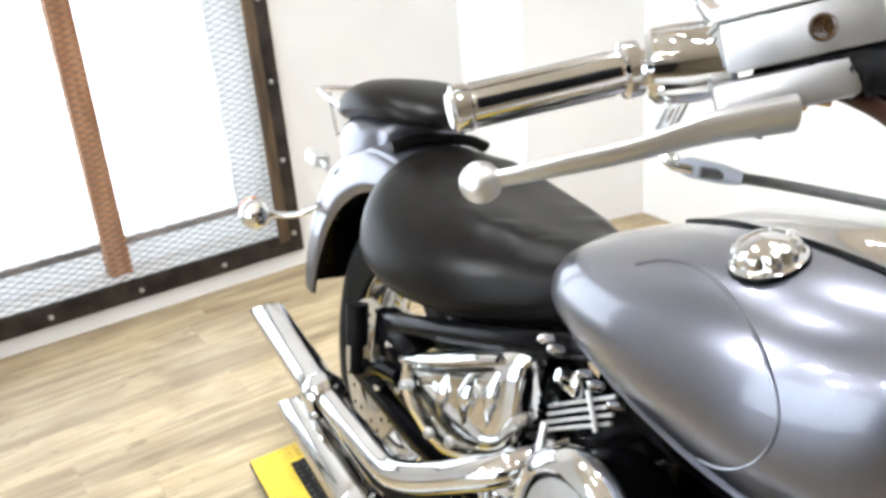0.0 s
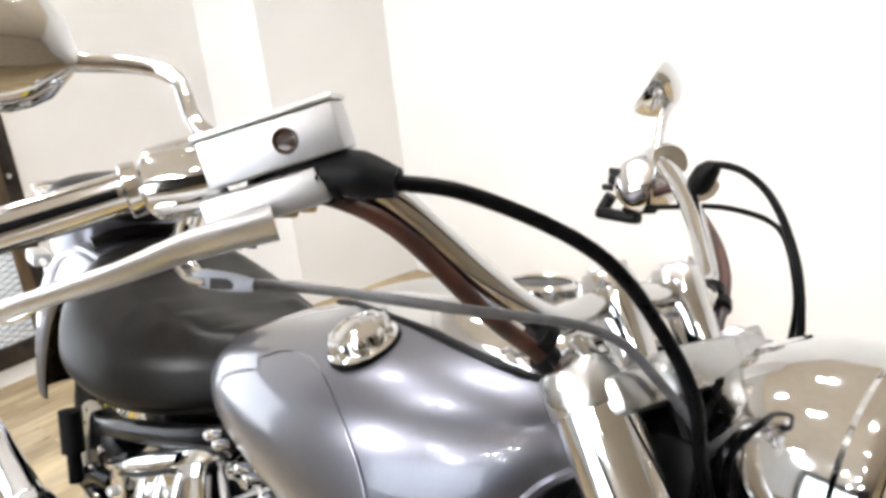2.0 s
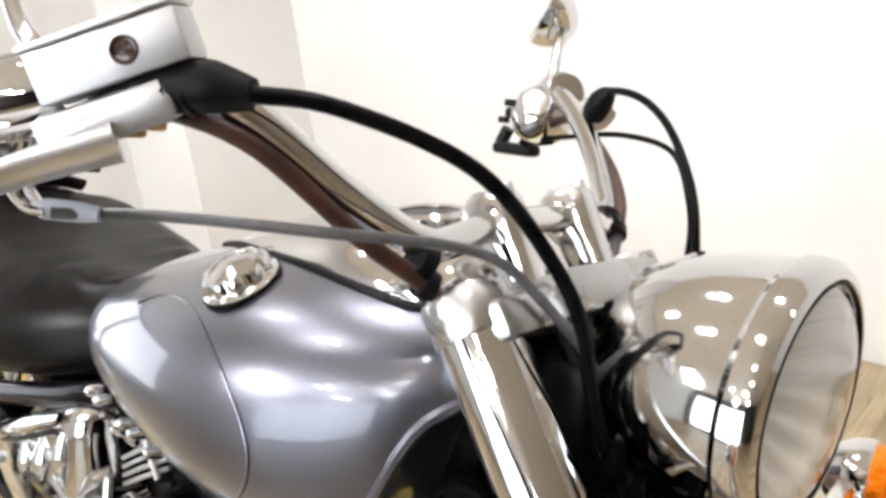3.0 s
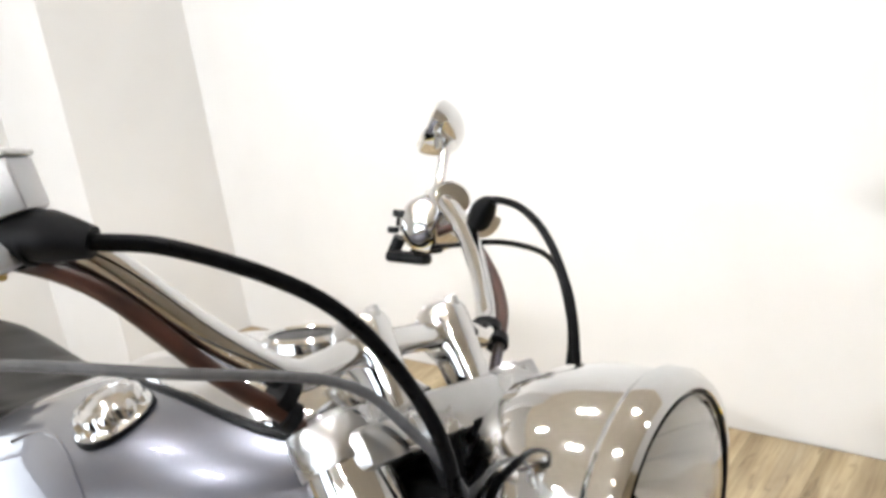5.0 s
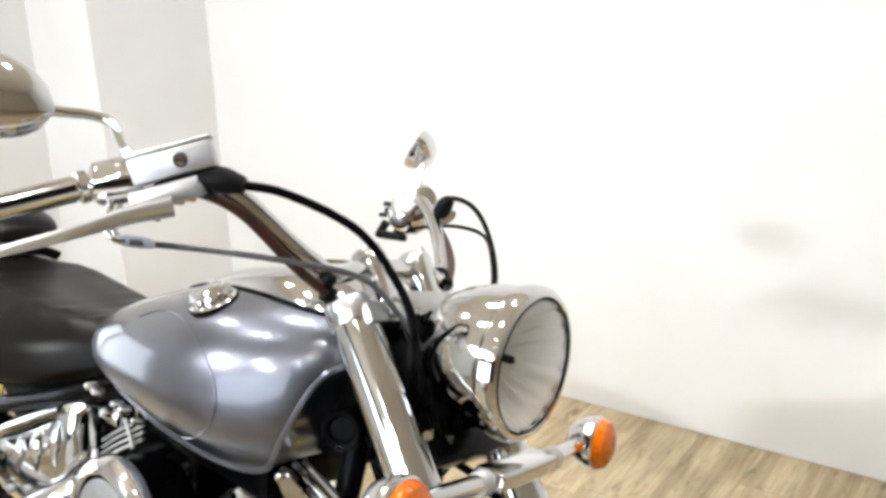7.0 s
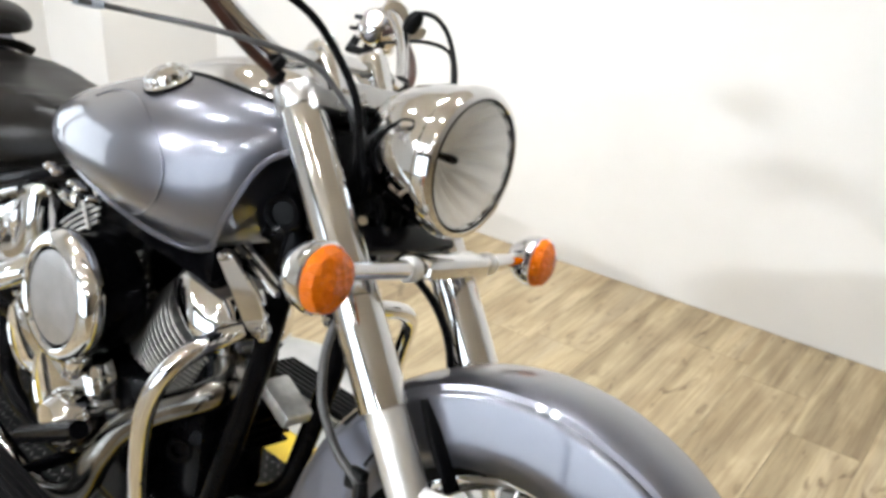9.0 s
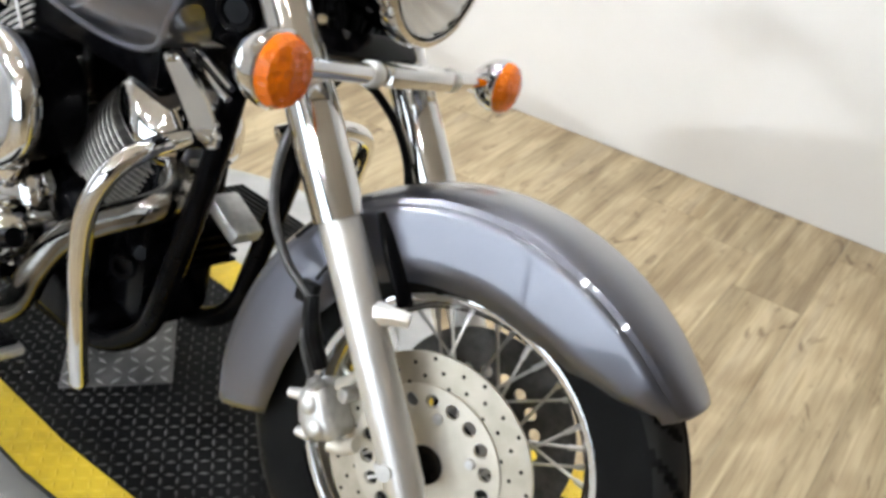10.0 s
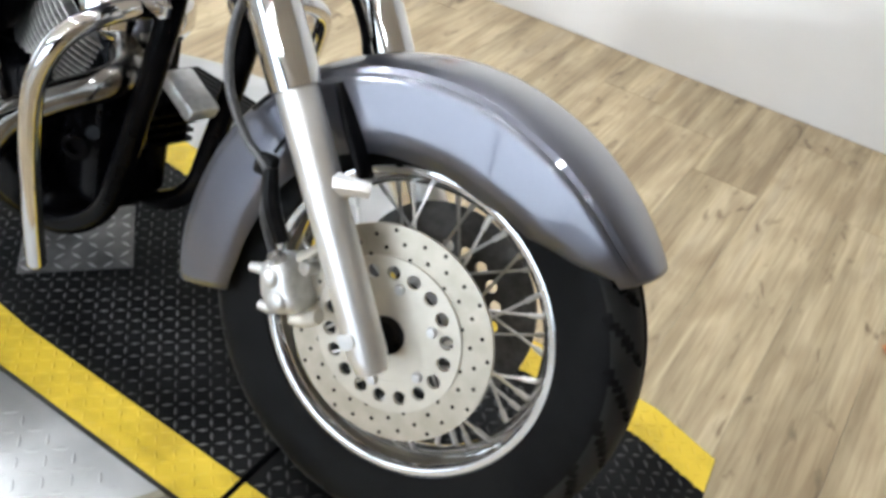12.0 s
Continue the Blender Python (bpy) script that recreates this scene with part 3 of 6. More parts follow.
tagged(part("tread_lug", lugs(-0.1, 0.1, -0.095, 0.095, 0.004, lambda x, y: True, 0.04, 0.0135), TREAD_SILVER, pad, smooth=0), kind="stuff")


# ---- the motorcycle ----
def frame_of(o, x, y, z):
    return Matrix(((x[0], y[0], z[0], o[0]), (x[1], y[1], z[1], o[1]), (x[2], y[2], z[2], o[2]), (0, 0, 0, 1)))


# leaning on its side stand, the front turned to the left: x ahead, y to its left
MAIN = frame_of((-0.00089, -0.00686, 0.00147), (0.99166, -0.1289, 0.0), (0.12609, 0.97, -0.20785), (0.02679, 0.20612, 0.97816))
FORK = frame_of((0, 0, 0), (0.99875, 0.04994, 0.0), (-0.04728, 0.94553, -0.32209), (-0.01608, 0.32169, 0.94671))

bike = thing("motorcycle", "silver-blue cruiser motorcycle with chrome trim leaning on its stand", "motorcycle", MAIN)
AX = Vector((0, 0, 0.32))
RAKE = radians(33.87)
UPF = Vector((-math.sin(RAKE), 0, math.cos(RAKE)))     # up along the fork legs


def tyre(bm, c, rad, rim, half, grooves=0):
    """A tyre's skin; grooves: how many slanted tread cuts go round each shoulder."""
    n = 32
    seg = grooves * 16 if grooves else 72
    rings = []
    for k in range(seg):
        a = 2 * math.pi * k / seg
        ring = []
        for i in range(n + 1):
            b = math.pi * i / n
            y = -half * math.cos(b)
            h = math.sin(b) ** 0.62
            r = rim + (rad - rim) * h
            f = abs(y) / half
            if grooves:
                turn = (a * grooves / (2 * math.pi) + 0.5 * (y > 0) - 1.5 * f * f) % 1.0
                if 0.2 < f < 0.84 and turn < 0.1 or f < 0.04:
                    r -= 0.006
            ring.append(c + Vector((r * math.cos(a), y * (0.72 + 0.28 * min(1, math.sin(b) * 1.6)), r * math.sin(a))))
        rings.append(ring)
    rings.append(rings[0])
    skin(bm, rings, closed=True, caps=False)
    bmesh.ops.remove_doubles(bm, verts=bm.verts, dist=1e-6)


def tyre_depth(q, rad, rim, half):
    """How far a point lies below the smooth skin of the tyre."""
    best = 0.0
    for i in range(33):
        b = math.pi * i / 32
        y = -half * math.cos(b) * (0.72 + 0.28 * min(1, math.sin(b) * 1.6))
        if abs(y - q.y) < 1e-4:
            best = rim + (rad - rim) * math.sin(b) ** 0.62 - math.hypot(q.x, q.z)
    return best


def wheel(name, c, rad, rim, half, m, spokes, hubr, hubw, label, rim_w, grooves=0):
    bm = B()
    tyre(bm, c, rad, rim, half, grooves)
    w = part(name, bm, TYRE, bike, label, m)
    # tread faces take the paler rubber, so the groove bottoms look shaded
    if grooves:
        w.data.materials.append(TREAD_PALE)
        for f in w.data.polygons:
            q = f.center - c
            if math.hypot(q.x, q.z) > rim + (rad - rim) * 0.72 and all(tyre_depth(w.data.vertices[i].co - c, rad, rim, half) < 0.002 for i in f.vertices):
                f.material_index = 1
    bm = B()
    ym = facing(c, (0, 1, 0))
    half_rim = [(rim + 0.004, 0.006), (rim + 0.003, 0.001), (rim - 0.003, 0.0), (rim - 0.01, 0.0015), (rim - 0.0125, 0.006), (rim - 0.0125, 0.014), (rim - 0.021, rim_w * 0.5), (rim - 0.027, rim_w * 0.72)]
    prof = [(r, -rim_w + y) for r, y in half_rim] + [(rim - 0.029, 0.0)] + [(r, rim_w - y) for r, y in half_rim[::-1]] + [(rim - 0.004, rim_w - 0.012), (rim - 0.02, 0.0), (rim - 0.004, -rim_w + 0.012)]
    lathe(bm, prof, ym, 72, close=True)
    part("rim", bm, CHROME, w, "chrome wheel rim")
    bm = B()
    lathe(bm, [(0.02, -hubw), (hubr, -hubw), (hubr, -hubw + 0.012), (hubr * 0.62, -hubw + 0.022), (hubr * 0.62, hubw - 0.022), (hubr, hubw - 0.012), (hubr, hubw), (0.02, hubw)], ym, 32)
    part("hub", bm, POLISHED, w)
    me = []
    for i in range(4):
        s = -1 if i < 2 else 1
        lean = 0.62 if i % 2 else -0.62
        bm = B()
        a = Vector((hubr * 0.9 * math.cos(lean), s * (hubw - 0.008), hubr * 0.9 * math.sin(lean)))
        b = Vector((rim - 0.026, s * 0.008, 0))
        tube(bm, [a, b], 0.0023, 6, 1, smooth=False)
        tube(bm, [b.lerp(a, 0.13), b], 0.004, 6, 1, smooth=False)
        me.append(mesh_of("spoke", bm, POLISHED))
    for k in range(spokes):
        put("spoke", me[k % 4], w, m @ Matrix.Translation(c) @ Matrix.Rotation(2 * math.pi * k / spokes, 4, "Y"))
    return w


WX = AX + Vector((0.003, 0, -0.005))
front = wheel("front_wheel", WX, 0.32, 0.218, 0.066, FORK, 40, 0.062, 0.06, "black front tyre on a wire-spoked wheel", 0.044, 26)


def ring_with_holes(bm, c, y, th, r_in, r_out, hole_r, ring_r, count, side):
    """A flat ring of thickness th, cut by a circle of round windows."""
    seg = count * 12
    def P(r, a, yy):
        return c + Vector((r * math.cos(a), yy, r * math.sin(a)))
    step = 2 * math.pi / count
    for yy, flip in ((y - th, False), (y + th, True)):
        for k in range(count):
            a0 = k * step
            n = 16
            hole = [P(ring_r, a0, yy) + Vector((hole_r * math.cos(t), 0, hole_r * math.sin(t))) for t in (a0 + 2 * math.pi * i / n for i in range(n))]
            rim = []
            for i in range(n):
                t = 2 * math.pi * i / n
                dx, dy = math.cos(t), math.sin(t)
                s = 1 / max(abs(dx), abs(dy))
                dx, dy = dx * s, dy * s
                r = ring_r + (dx * (r_out - ring_r) if dx > 0 else dx * (ring_r - r_in))
                rim.append(P(r, a0 + dy * step / 2, yy))
            hv, rv = [bm.verts.new(q) for q in hole], [bm.verts.new(q) for q in rim]
            for i in range(n):
                j = (i + 1) % n
                bm.faces.new((hv[i], hv[j], rv[j], rv[i]) if flip else (hv[j], hv[i], rv[i], rv[j]))
    for k in range(count):
        a0 = k * step
        n = 16
        ring = [[P(ring_r, a0, yy) + Vector((hole_r * math.cos(a0 + 2 * math.pi * i / n), 0, hole_r * math.sin(a0 + 2 * math.pi * i / n))) for i in range(n)] for yy in (y - th, y + th)]
        skin(bm, ring, caps=False)
    for r in (r_in, r_out):
        skin(bm, [[P(r, 2 * math.pi * i / seg, yy) for i in range(seg)] for yy in (y - th, y + th)], caps=False)
    bmesh.ops.remove_doubles(bm, verts=bm.verts, dist=1e-5)


for side in (-1, 1):
    y = side * 0.078
    bm = B()
    lathe(bm, [(0.1, y - 0.0025), (0.149, y - 0.0025), (0.149, y + 0.0025), (0.1, y + 0.0025)], facing(WX, (0, 1, 0)), 96, close=True)
    disc = part("brake_disc", bm, STEEL_DISC if side < 0 else SHADED_STEEL, front, "drilled steel brake disc" if side < 0 else "far brake disc in steel darkened for the shade there", FORK, smooth=30)
    bm = B()
    ring_with_holes(bm, WX, y + side * 0.003, 0.003, 0.064, 0.107, 0.0098, 0.0865, 18, side)
    lathe(bm, [(0.0655, y + side * 0.0052), (0.062, y + side * 0.0045), (0.04, y + side * 0.003), (0.038, y - side * 0.008), (0.03, y - side * 0.01)], facing(WX, (0, 1, 0)), 64)
    part("disc_carrier", bm, CARRIER if side < 0 else SHADED_STEEL, front, "disc carrier with a ring of round windows", FORK, smooth=0)
    if side < 0:
        bm = B()
        for k in range(60):
            for j, rr in enumerate((0.109, 0.1175, 0.126, 0.1345, 0.142)):
                if (k + j * 2) % 5 == 0:
                    a = 2 * math.pi * k / 60
                    lathe(bm, [(0.0, 0.0), (0.0029, 0.0), (0.0029, 0.0006), (0.0, 0.0006)],
                          facing(WX + Vector((rr * math.cos(a), y - 0.0029, rr * math.sin(a))), (0, 1, 0)), 8)
        tagged(part("drilling", bm, BLACK, front, m=FORK), kind="stuff")
    # black disc added behind the carrier to darken the hub like shade
    bm = B()
    lathe(bm, [(0.03, y - side * 0.016), (0.07, y - side * 0.016), (0.07, y - side * 0.02), (0.03, y - side * 0.02)], facing(WX, (0, 1, 0)), 48)
    part("hub_backing", bm, BLACK, front, "added black disc that darkens the hub behind the carrier", FORK)
    # black disc on the carrier face stands for the shaded axle recess
    bm = B()
    lathe(bm, [(0.0, y + side * 0.0058), (0.021, y + side * 0.0058), (0.024, y + side * 0.0075), (0.026, y + side * 0.007), (0.027, y - side * 0.01)], facing(WX, (0, 1, 0)), 40)
    part("recess_disc", bm, BLACK, front, "black disc put in for the shade of the axle recess", FORK)
    bolt_b = mesh_of("carrier_bolt", lathe(B(), [(0.0, -0.006), (0.006, -0.006), (0.0075, -0.003), (0.0075, 0.003)], facing((0, 0, 0), (0, 1, 0)), 10), BOLT)
    for k in range(6):
        a = 2 * math.pi * (k + 0.5) / 6
        put("carrier_bolt", bolt_b, front, FORK @ Matrix.Translation(WX + Vector((0.068 * math.cos(a), y + side * 0.006, 0.068 * math.sin(a)))))


def leg_at(z, y):
    """Middle of a fork leg at height z."""
    return Vector((-0.3946 - math.tan(RAKE) * (z - 0.9), y, z))


FY = 0.131
COVER_Z = 0.585
COVER = (0.9 - COVER_Z) / math.cos(RAKE)
for side in (-1, 1):
    y = side * FY
    bm = B()
    foot = leg_at(0.285, y)
    tube(bm, [foot, leg_at(0.305, y), leg_at(0.57, y), leg_at(0.6, y)], [0.02, 0.026, 0.0275, 0.027], 20, 6, smooth=False)
    tube(bm, [leg_at(0.49, y), leg_at(0.49, y) + Vector((0.042, side * -0.004, 0.01)), leg_at(0.49, y) + Vector((0.062, side * -0.01, 0.012))], [0.022, 0.012, 0.01], 8, 3)
    low = part("fork_slider", bm, SLIDER, bike, "polished aluminium fork slider", FORK)
    bm = B()
    lathe(bm, [(0.0, -0.012), (0.008, -0.012), (0.011, -0.009), (0.011, 0.004)], facing(leg_at(0.322, y) + Vector((-0.008, side * 0.026, 0)), (0, -side * -1, 0)), 16)
    part("axle_bolt", bm, CAST, low)
    bm = B()
    lathe(bm, [(0.0285, 0.0), (0.0335, 0.002), (0.0342, 0.1), (0.0335, 0.25), (0.0325, COVER + 0.038), (0.03, COVER + 0.04)],
          facing(leg_at(COVER_Z, y), UPF), 32)
    part("fork_cover", bm, CHROME, bike, "chrome upper fork cover", FORK)
    bm = B()
    lathe(bm, [(0.0338, 0.036), (0.0345, 0.038), (0.0345, 0.066), (0.033, 0.0695), (0.02, 0.071), (0.018, 0.075), (0.0, 0.075)], facing(leg_at(0.9, y), UPF), 32)
    part("fork_top_cap", bm, ALLOY, bike, "polished fork cap", FORK)

# triple clamps
bm = B()
mc = Matrix.Translation(leg_at(0.935, 0)) @ Matrix.Rotation(-RAKE, 4, "Y")
box(bm, -0.03, 0.04, -0.15, 0.15, -0.02, 0.012, 0.008, mc)
box(bm, -0.06, 0.06, -0.085, 0.085, -0.02, 0.02, 0.01, mc)
part("upper_clamp", bm, ALLOY, bike, "polished upper fork clamp", FORK)
bm = B()
mc2 = Matrix.Translation(leg_at(0.77, 0)) @ Matrix.Rotation(-RAKE, 4, "Y")
box(bm, -0.045, 0.03, -0.15, 0.15, -0.02, 0.02, 0.008, mc2)
tube(bm, [leg_at(0.77, 0) + Vector((-0.05, 0, 0)), leg_at(0.93, 0) + Vector((-0.05, 0, 0))], 0.03, 16, 2, smooth=False)
part("lower_clamp", bm, BLACK, bike, "black lower fork clamp", FORK)

# headlight
HC = Vector((-0.217, -0.005, 0.908))
HM = facing(HC, (1, -0.08, -0.03)) @ Matrix.Scale(1.025, 4)
bm = B()
lathe(bm, [(0.098, -0.004), (0.1, -0.02), (0.098, -0.055), (0.09, -0.09), (0.074, -0.122), (0.05, -0.143), (0.022, -0.152), (0.0, -0.153)], HM, 48)
for f in list(bm.faces):
    if len(f.verts) > 20 and f.calc_center_median().x > HC.x - 0.03:
        bm.faces.remove(f)
head = part("headlight", bm, CHROME, bike, "round chrome headlight shell", FORK)
bm = B()
lathe(bm, [(0.088, 0.008), (0.092, 0.012), (0.099, 0.01), (0.1045, 0.002), (0.1045, -0.012), (0.1, -0.018), (0.09, -0.004)], HM, 64, close=True)
part("trim_ring", bm, CHROME, head, "chrome headlight ring")
bm = B()
lathe(bm, [(0.0879, 0.0085), (0.0888, 0.0105), (0.0891, 0.0122), (0.0884, 0.0124), (0.0878, 0.0105)], HM, 64, close=True)
part("gasket", bm, RUBBER, head)
bm = B()
lathe(bm, [(0.088, 0.004), (0.08, -0.008), (0.07, -0.02), (0.058, -0.032), (0.045, -0.042), (0.032, -0.047), (0.02, -0.05), (0.0, -0.05)], HM, 112)
for f in list(bm.faces):
    if len(f.verts) > 20 and f.calc_center_median().x > HC.x - 0.01:
        bm.faces.remove(f)
for v in bm.verts:
    d = v.co - HC
    a = math.atan2(d.z, d.y)
    v.co.x += 0.005 * math.sin(18 * a) * min(1.0, d.yz.length / 0.05)
part("reflector", bm, REFLECTOR, head, "bright headlight reflector")
bm = B()
lathe(bm, [(0.0, -0.02), (0.0055, -0.022), (0.006, -0.034), (0.005, -0.048)], HM, 16)
part("bulb", bm, BLACK, head, "dark bulb shield")
bm = B()
lathe(bm, [(0.0885, 0.007), (0.07, 0.016), (0.04, 0.021), (0.0, 0.0225), (0.0, 0.0195), (0.04, 0.018), (0.07, 0.013), (0.0885, 0.004)], HM, 48, close=True)
part("lens", bm, FLUTED, head, "clear headlight glass").visible_shadow = False
for s in (-1, 1):
    bm = B()
    tube(bm, [HC + Vector((-0.09, s * 0.1, -0.03)), HC + Vector((-0.1, s * 0.08, -0.06)), HC + Vector((-0.13, s * 0.05, -0.13))], [0.002, 0.01, 0.012], 10, 4)
    part("lamp_bracket", bm, BLACK, bike, m=FORK)
for k in range(7):
    bm = B()
    y0 = -0.078 + 0.022 * k
    tube(bm, [(-0.385 + 0.01 * (k % 3), y0, 0.955), (-0.345 - 0.008 * (k % 2), y0 + 0.006, 0.88), (-0.318 + 0.012 * (k % 2), y0, 0.81), (-0.335, y0 * 0.6, 0.74), (-0.37, y0 * 0.5, 0.68)], 0.0075, 8, 4)
    part("loom_wire", bm, HOSE, bike, m=FORK)
bm = B()
box(bm, -0.41, -0.345, -0.088, 0.088, 0.76, 0.915, 0.012)
box(bm, -0.345, -0.31, -0.07, -0.03, 0.79, 0.84, 0.006)
box(bm, -0.345, -0.318, 0.0, 0.05, 0.83, 0.9, 0.006)
part("wiring_box", bm, PLASTIC, bike, "black wiring box behind the headlight", FORK)
bm = B()
tube(bm, [(-0.3, -0.085, 0.815), (-0.29, -0.115, 0.812), (-0.285, -0.125, 0.81)], [0.006, 0.005, 0.007], 8, 3)
part("wire_clip", bm, CHROME, bike, m=FORK)

# signal bar and front signals
SC = Vector((-0.21, 0, 0.765))
bm = B()
tube(bm, [SC + Vector((-0.01, -0.235, 0)), SC + Vector((0, -0.1, 0)), SC + Vector((0, 0.1, 0)), SC + Vector((-0.01, 0.235, 0))], [0.011, 0.0135, 0.0135, 0.011], 14, 4)
box(bm, -0.235, -0.19, -0.085, 0.085, 0.752, 0.78, 0.006)
part("signal_bar", bm, CHROME, bike, "chrome signal crossbar", FORK)
for s in (-1, 1):
    bm = B()
    lathe(bm, [(0.0145, -0.012), (0.017, -0.008), (0.017, 0.008), (0.0145, 0.012)], facing(SC + Vector((0, s * 0.105, 0)), (0, 1, 0)), 16)
    part("bar_clamp", bm, CAST, bike, m=FORK)


def signal(at, m, way, lens_mat, label, size=1.0):
    sm = facing(at, way)
    bm = B()
    lathe(bm, [(0.041, 0.002), (0.0435, 0.0), (0.0435, -0.008), (0.04, -0.022), (0.03, -0.038), (0.016, -0.049), (0.0, -0.052)], sm @ Matrix.Scale(size, 4), 32)
    o = part("turn_signal", bm, CHROME, bike, label, m)
    bm = B()
    lathe(bm, [(0.0405, 0.0), (0.0405, 0.006), (0.036, 0.016), (0.024, 0.023), (0.01, 0.0255), (0.0, 0.026)], sm @ Matrix.Scale(size, 4), 32)
    part("lens", bm, lens_mat, o, "orange turn signal lens", m)
    return o


for s in (-1, 1):
    signal(Vector((-0.208, s * 0.288, 0.762)), FORK, (1, s * 0.05, 0.02), AMBER, "round chrome turn signal with an orange lens")
    bm = B()
    tube(bm, [SC + Vector((-0.01, s * 0.235, 0)), SC + Vector((-0.028, s * 0.262, -0.002))], 0.009, 12, 2, smooth=False)
    part("signal_stem", bm, BROWNISH, bike, m=FORK)


# fenders: an arc about the axle, skirt radius and crown radius by angle
def fender(bm, c, angles, crown, skirt, half, drop, tip=0.0, n=48):
    """A deep mudguard with a pressed line along each shoulder, which fades out towards the angle tip."""
    rings = []
    for i in range(n + 1):
        t = np.linspace(0, 1, len(angles))
        deg = float(np.interp(i / n, t, angles))
        a = radians(deg)
        R, S, h = (float(np.interp(i / n, t, row)) for row in (crown, skirt, half))
        S = min(S, R - drop - 0.004)
        line = h * 0.93
        dent = 0.0036 * min(1.0, max(0.0, (deg - tip) / 10))

        def dome(y):
            return R - drop + drop * max(0.0, 1 - (abs(y) / h) ** 2.5) ** (1 / 2.5)

        sec = [(h * 0.985, S), (h * 1.005, S * 0.6 + (R - drop) * 0.4), (h * 1.005, S * 0.25 + (R - drop) * 0.75)]
        ys = [h + (line + 0.004 - h) * k / 6 for k in range(7)]
        sec += [(y, dome(y)) for y in ys]
        sec += [(line + 0.0015, dome(line) - dent), (line - 0.0015, dome(line) - dent), (line - 0.004, dome(line - 0.004) + 0.0006)]
        sec += [((line - 0.004) * (1 - k / 8), dome((line - 0.004) * (1 - k / 8)) + 0.0006) for k in range(1, 8)]
        sec = [(-y, r) for y, r in sec] + [(0, R + 0.0006)] + sec[::-1]
        rings.append([c + Vector((r * math.cos(a), y, r * math.sin(a))) for y, r in sec])
    skin(bm, rings, closed=False)
    return bm


def thick(ob, t):
    md = ob.modifiers.new("thickness", "SOLIDIFY")
    md.thickness, md.offset = t, -1
    return ob


ff = part("front_fender", fender(B(), AX, (34.5, 38, 43, 55, 72, 98, 112, 130, 150, 168, 183, 194), (0.353, 0.351, 0.349, 0.346, 0.345, 0.35, 0.353, 0.356, 0.358, 0.358, 0.362, 0.366),
                                 (0.33, 0.3, 0.274, 0.239, 0.225, 0.226, 0.232, 0.236, 0.236, 0.236, 0.245, 0.262), (0.058, 0.068, 0.076, 0.084, 0.087, 0.086, 0.086, 0.086, 0.086, 0.086, 0.084, 0.078), 0.038, 34),
          PAINT, bike, "deep silver-blue front fender", FORK)
thick(ff, 0.003)
for s in (-1, 1):
    bm = B()
    tube(bm, [leg_at(0.503, s * 0.09) + Vector((0.046, 0, 0)), leg_at(0.56, s * 0.09) + Vector((0.046, 0, 0)), leg_at(0.605, s * 0.083) + Vector((0.045, 0, 0))], [0.011, 0.012, 0.011], 10, 3, flat=0.3)
    part("fender_stay", bm, BLACK, bike, "black fender stay", FORK)

# front brake caliper and its hose
CALM = Matrix.Translation((-0.15, -0.1, 0.325)) @ Matrix.Rotation(radians(-24), 4, "Y") @ Matrix.Scale(0.9, 4)
bm = B()
rings = []
for y, k in ((0.03, 0.9), (0.022, 1.0), (-0.012, 1.0), (-0.024, 0.93), (-0.031, 0.78), (-0.034, 0.5)):
    ring = []
    for i in range(36):
        t = 2 * math.pi * i / 36
        c, d = math.cos(t), math.sin(t)
        x = 0.031 * math.copysign(abs(c) ** 0.6, c) * (1.0 - 0.16 * d) + (0.004 if d < -0.3 else 0.0)
        ring.append(CALM @ Vector((k * x, y, k * 0.045 * math.copysign(abs(d) ** 0.7, d))))
    rings.append(ring)
skin(bm, rings)
cal = part("brake_caliper", bm, CAST, bike, "cast aluminium front brake caliper", FORK, smooth=50)
for x, z, r in ((-0.004, 0.016, 0.0165), (0.003, -0.02, 0.0165)):
    bm = B()
    lathe(bm, [(0.0, 0.007), (r * 0.55, 0.0065), (r * 0.8, 0.004), (r, 0.0), (r, -0.01)], CALM @ facing((x, -0.033, z), (0, -1, 0)), 24)
    part("piston_boss", bm, CAST, cal, "", FORK)
for x, z, ln in ((-0.03, 0.022, 0.03), (-0.032, -0.036, 0.018)):
    bm = B()
    tube(bm, [(x + 0.012, -0.012, z), (x, -0.014, z + 0.003), (x - ln * 0.6, -0.015, z + 0.006)], [0.011, 0.0095, 0.0075], 12, 3)
    part("slide_pin", bm, CAST, cal, "", FORK @ CALM)
bm = B()
lathe(bm, [(0.0, 0.012), (0.0065, 0.012), (0.0075, 0.009), (0.0105, 0.008), (0.0105, -0.006)], facing((0.004, -0.022, 0.044), (-0.2, -0.5, 1)), 6)
lathe(bm, [(0.0, 0.005), (0.013, 0.005), (0.014, 0.0), (0.013, -0.005), (0.0, -0.005)], facing((0.004, -0.02, 0.041), (-0.2, -0.5, 1)), 20)
part("banjo_bolt", bm, BOLT, cal, "", FORK @ CALM)
bm = B()
tube(bm, [(-0.122, -0.108, 0.29), (-0.1, -0.112, 0.296), (-0.082, -0.116, 0.312)], [0.013, 0.011, 0.012], 14, 4, flat=0.7)
part("caliper_bracket", bm, CARRIER, cal, "tan cast caliper bracket", FORK)
bm = B()
tube(bm, [(-0.138, -0.104, 0.37), (-0.122, -0.108, 0.385), (-0.108, -0.113, 0.405), (-0.1, -0.116, 0.43)], [0.009, 0.008, 0.008, 0.01], 12, 4, flat=0.6)
part("caliper_strap", bm, CARRIER, cal, "tan cast caliper strap", FORK)
bm = B()
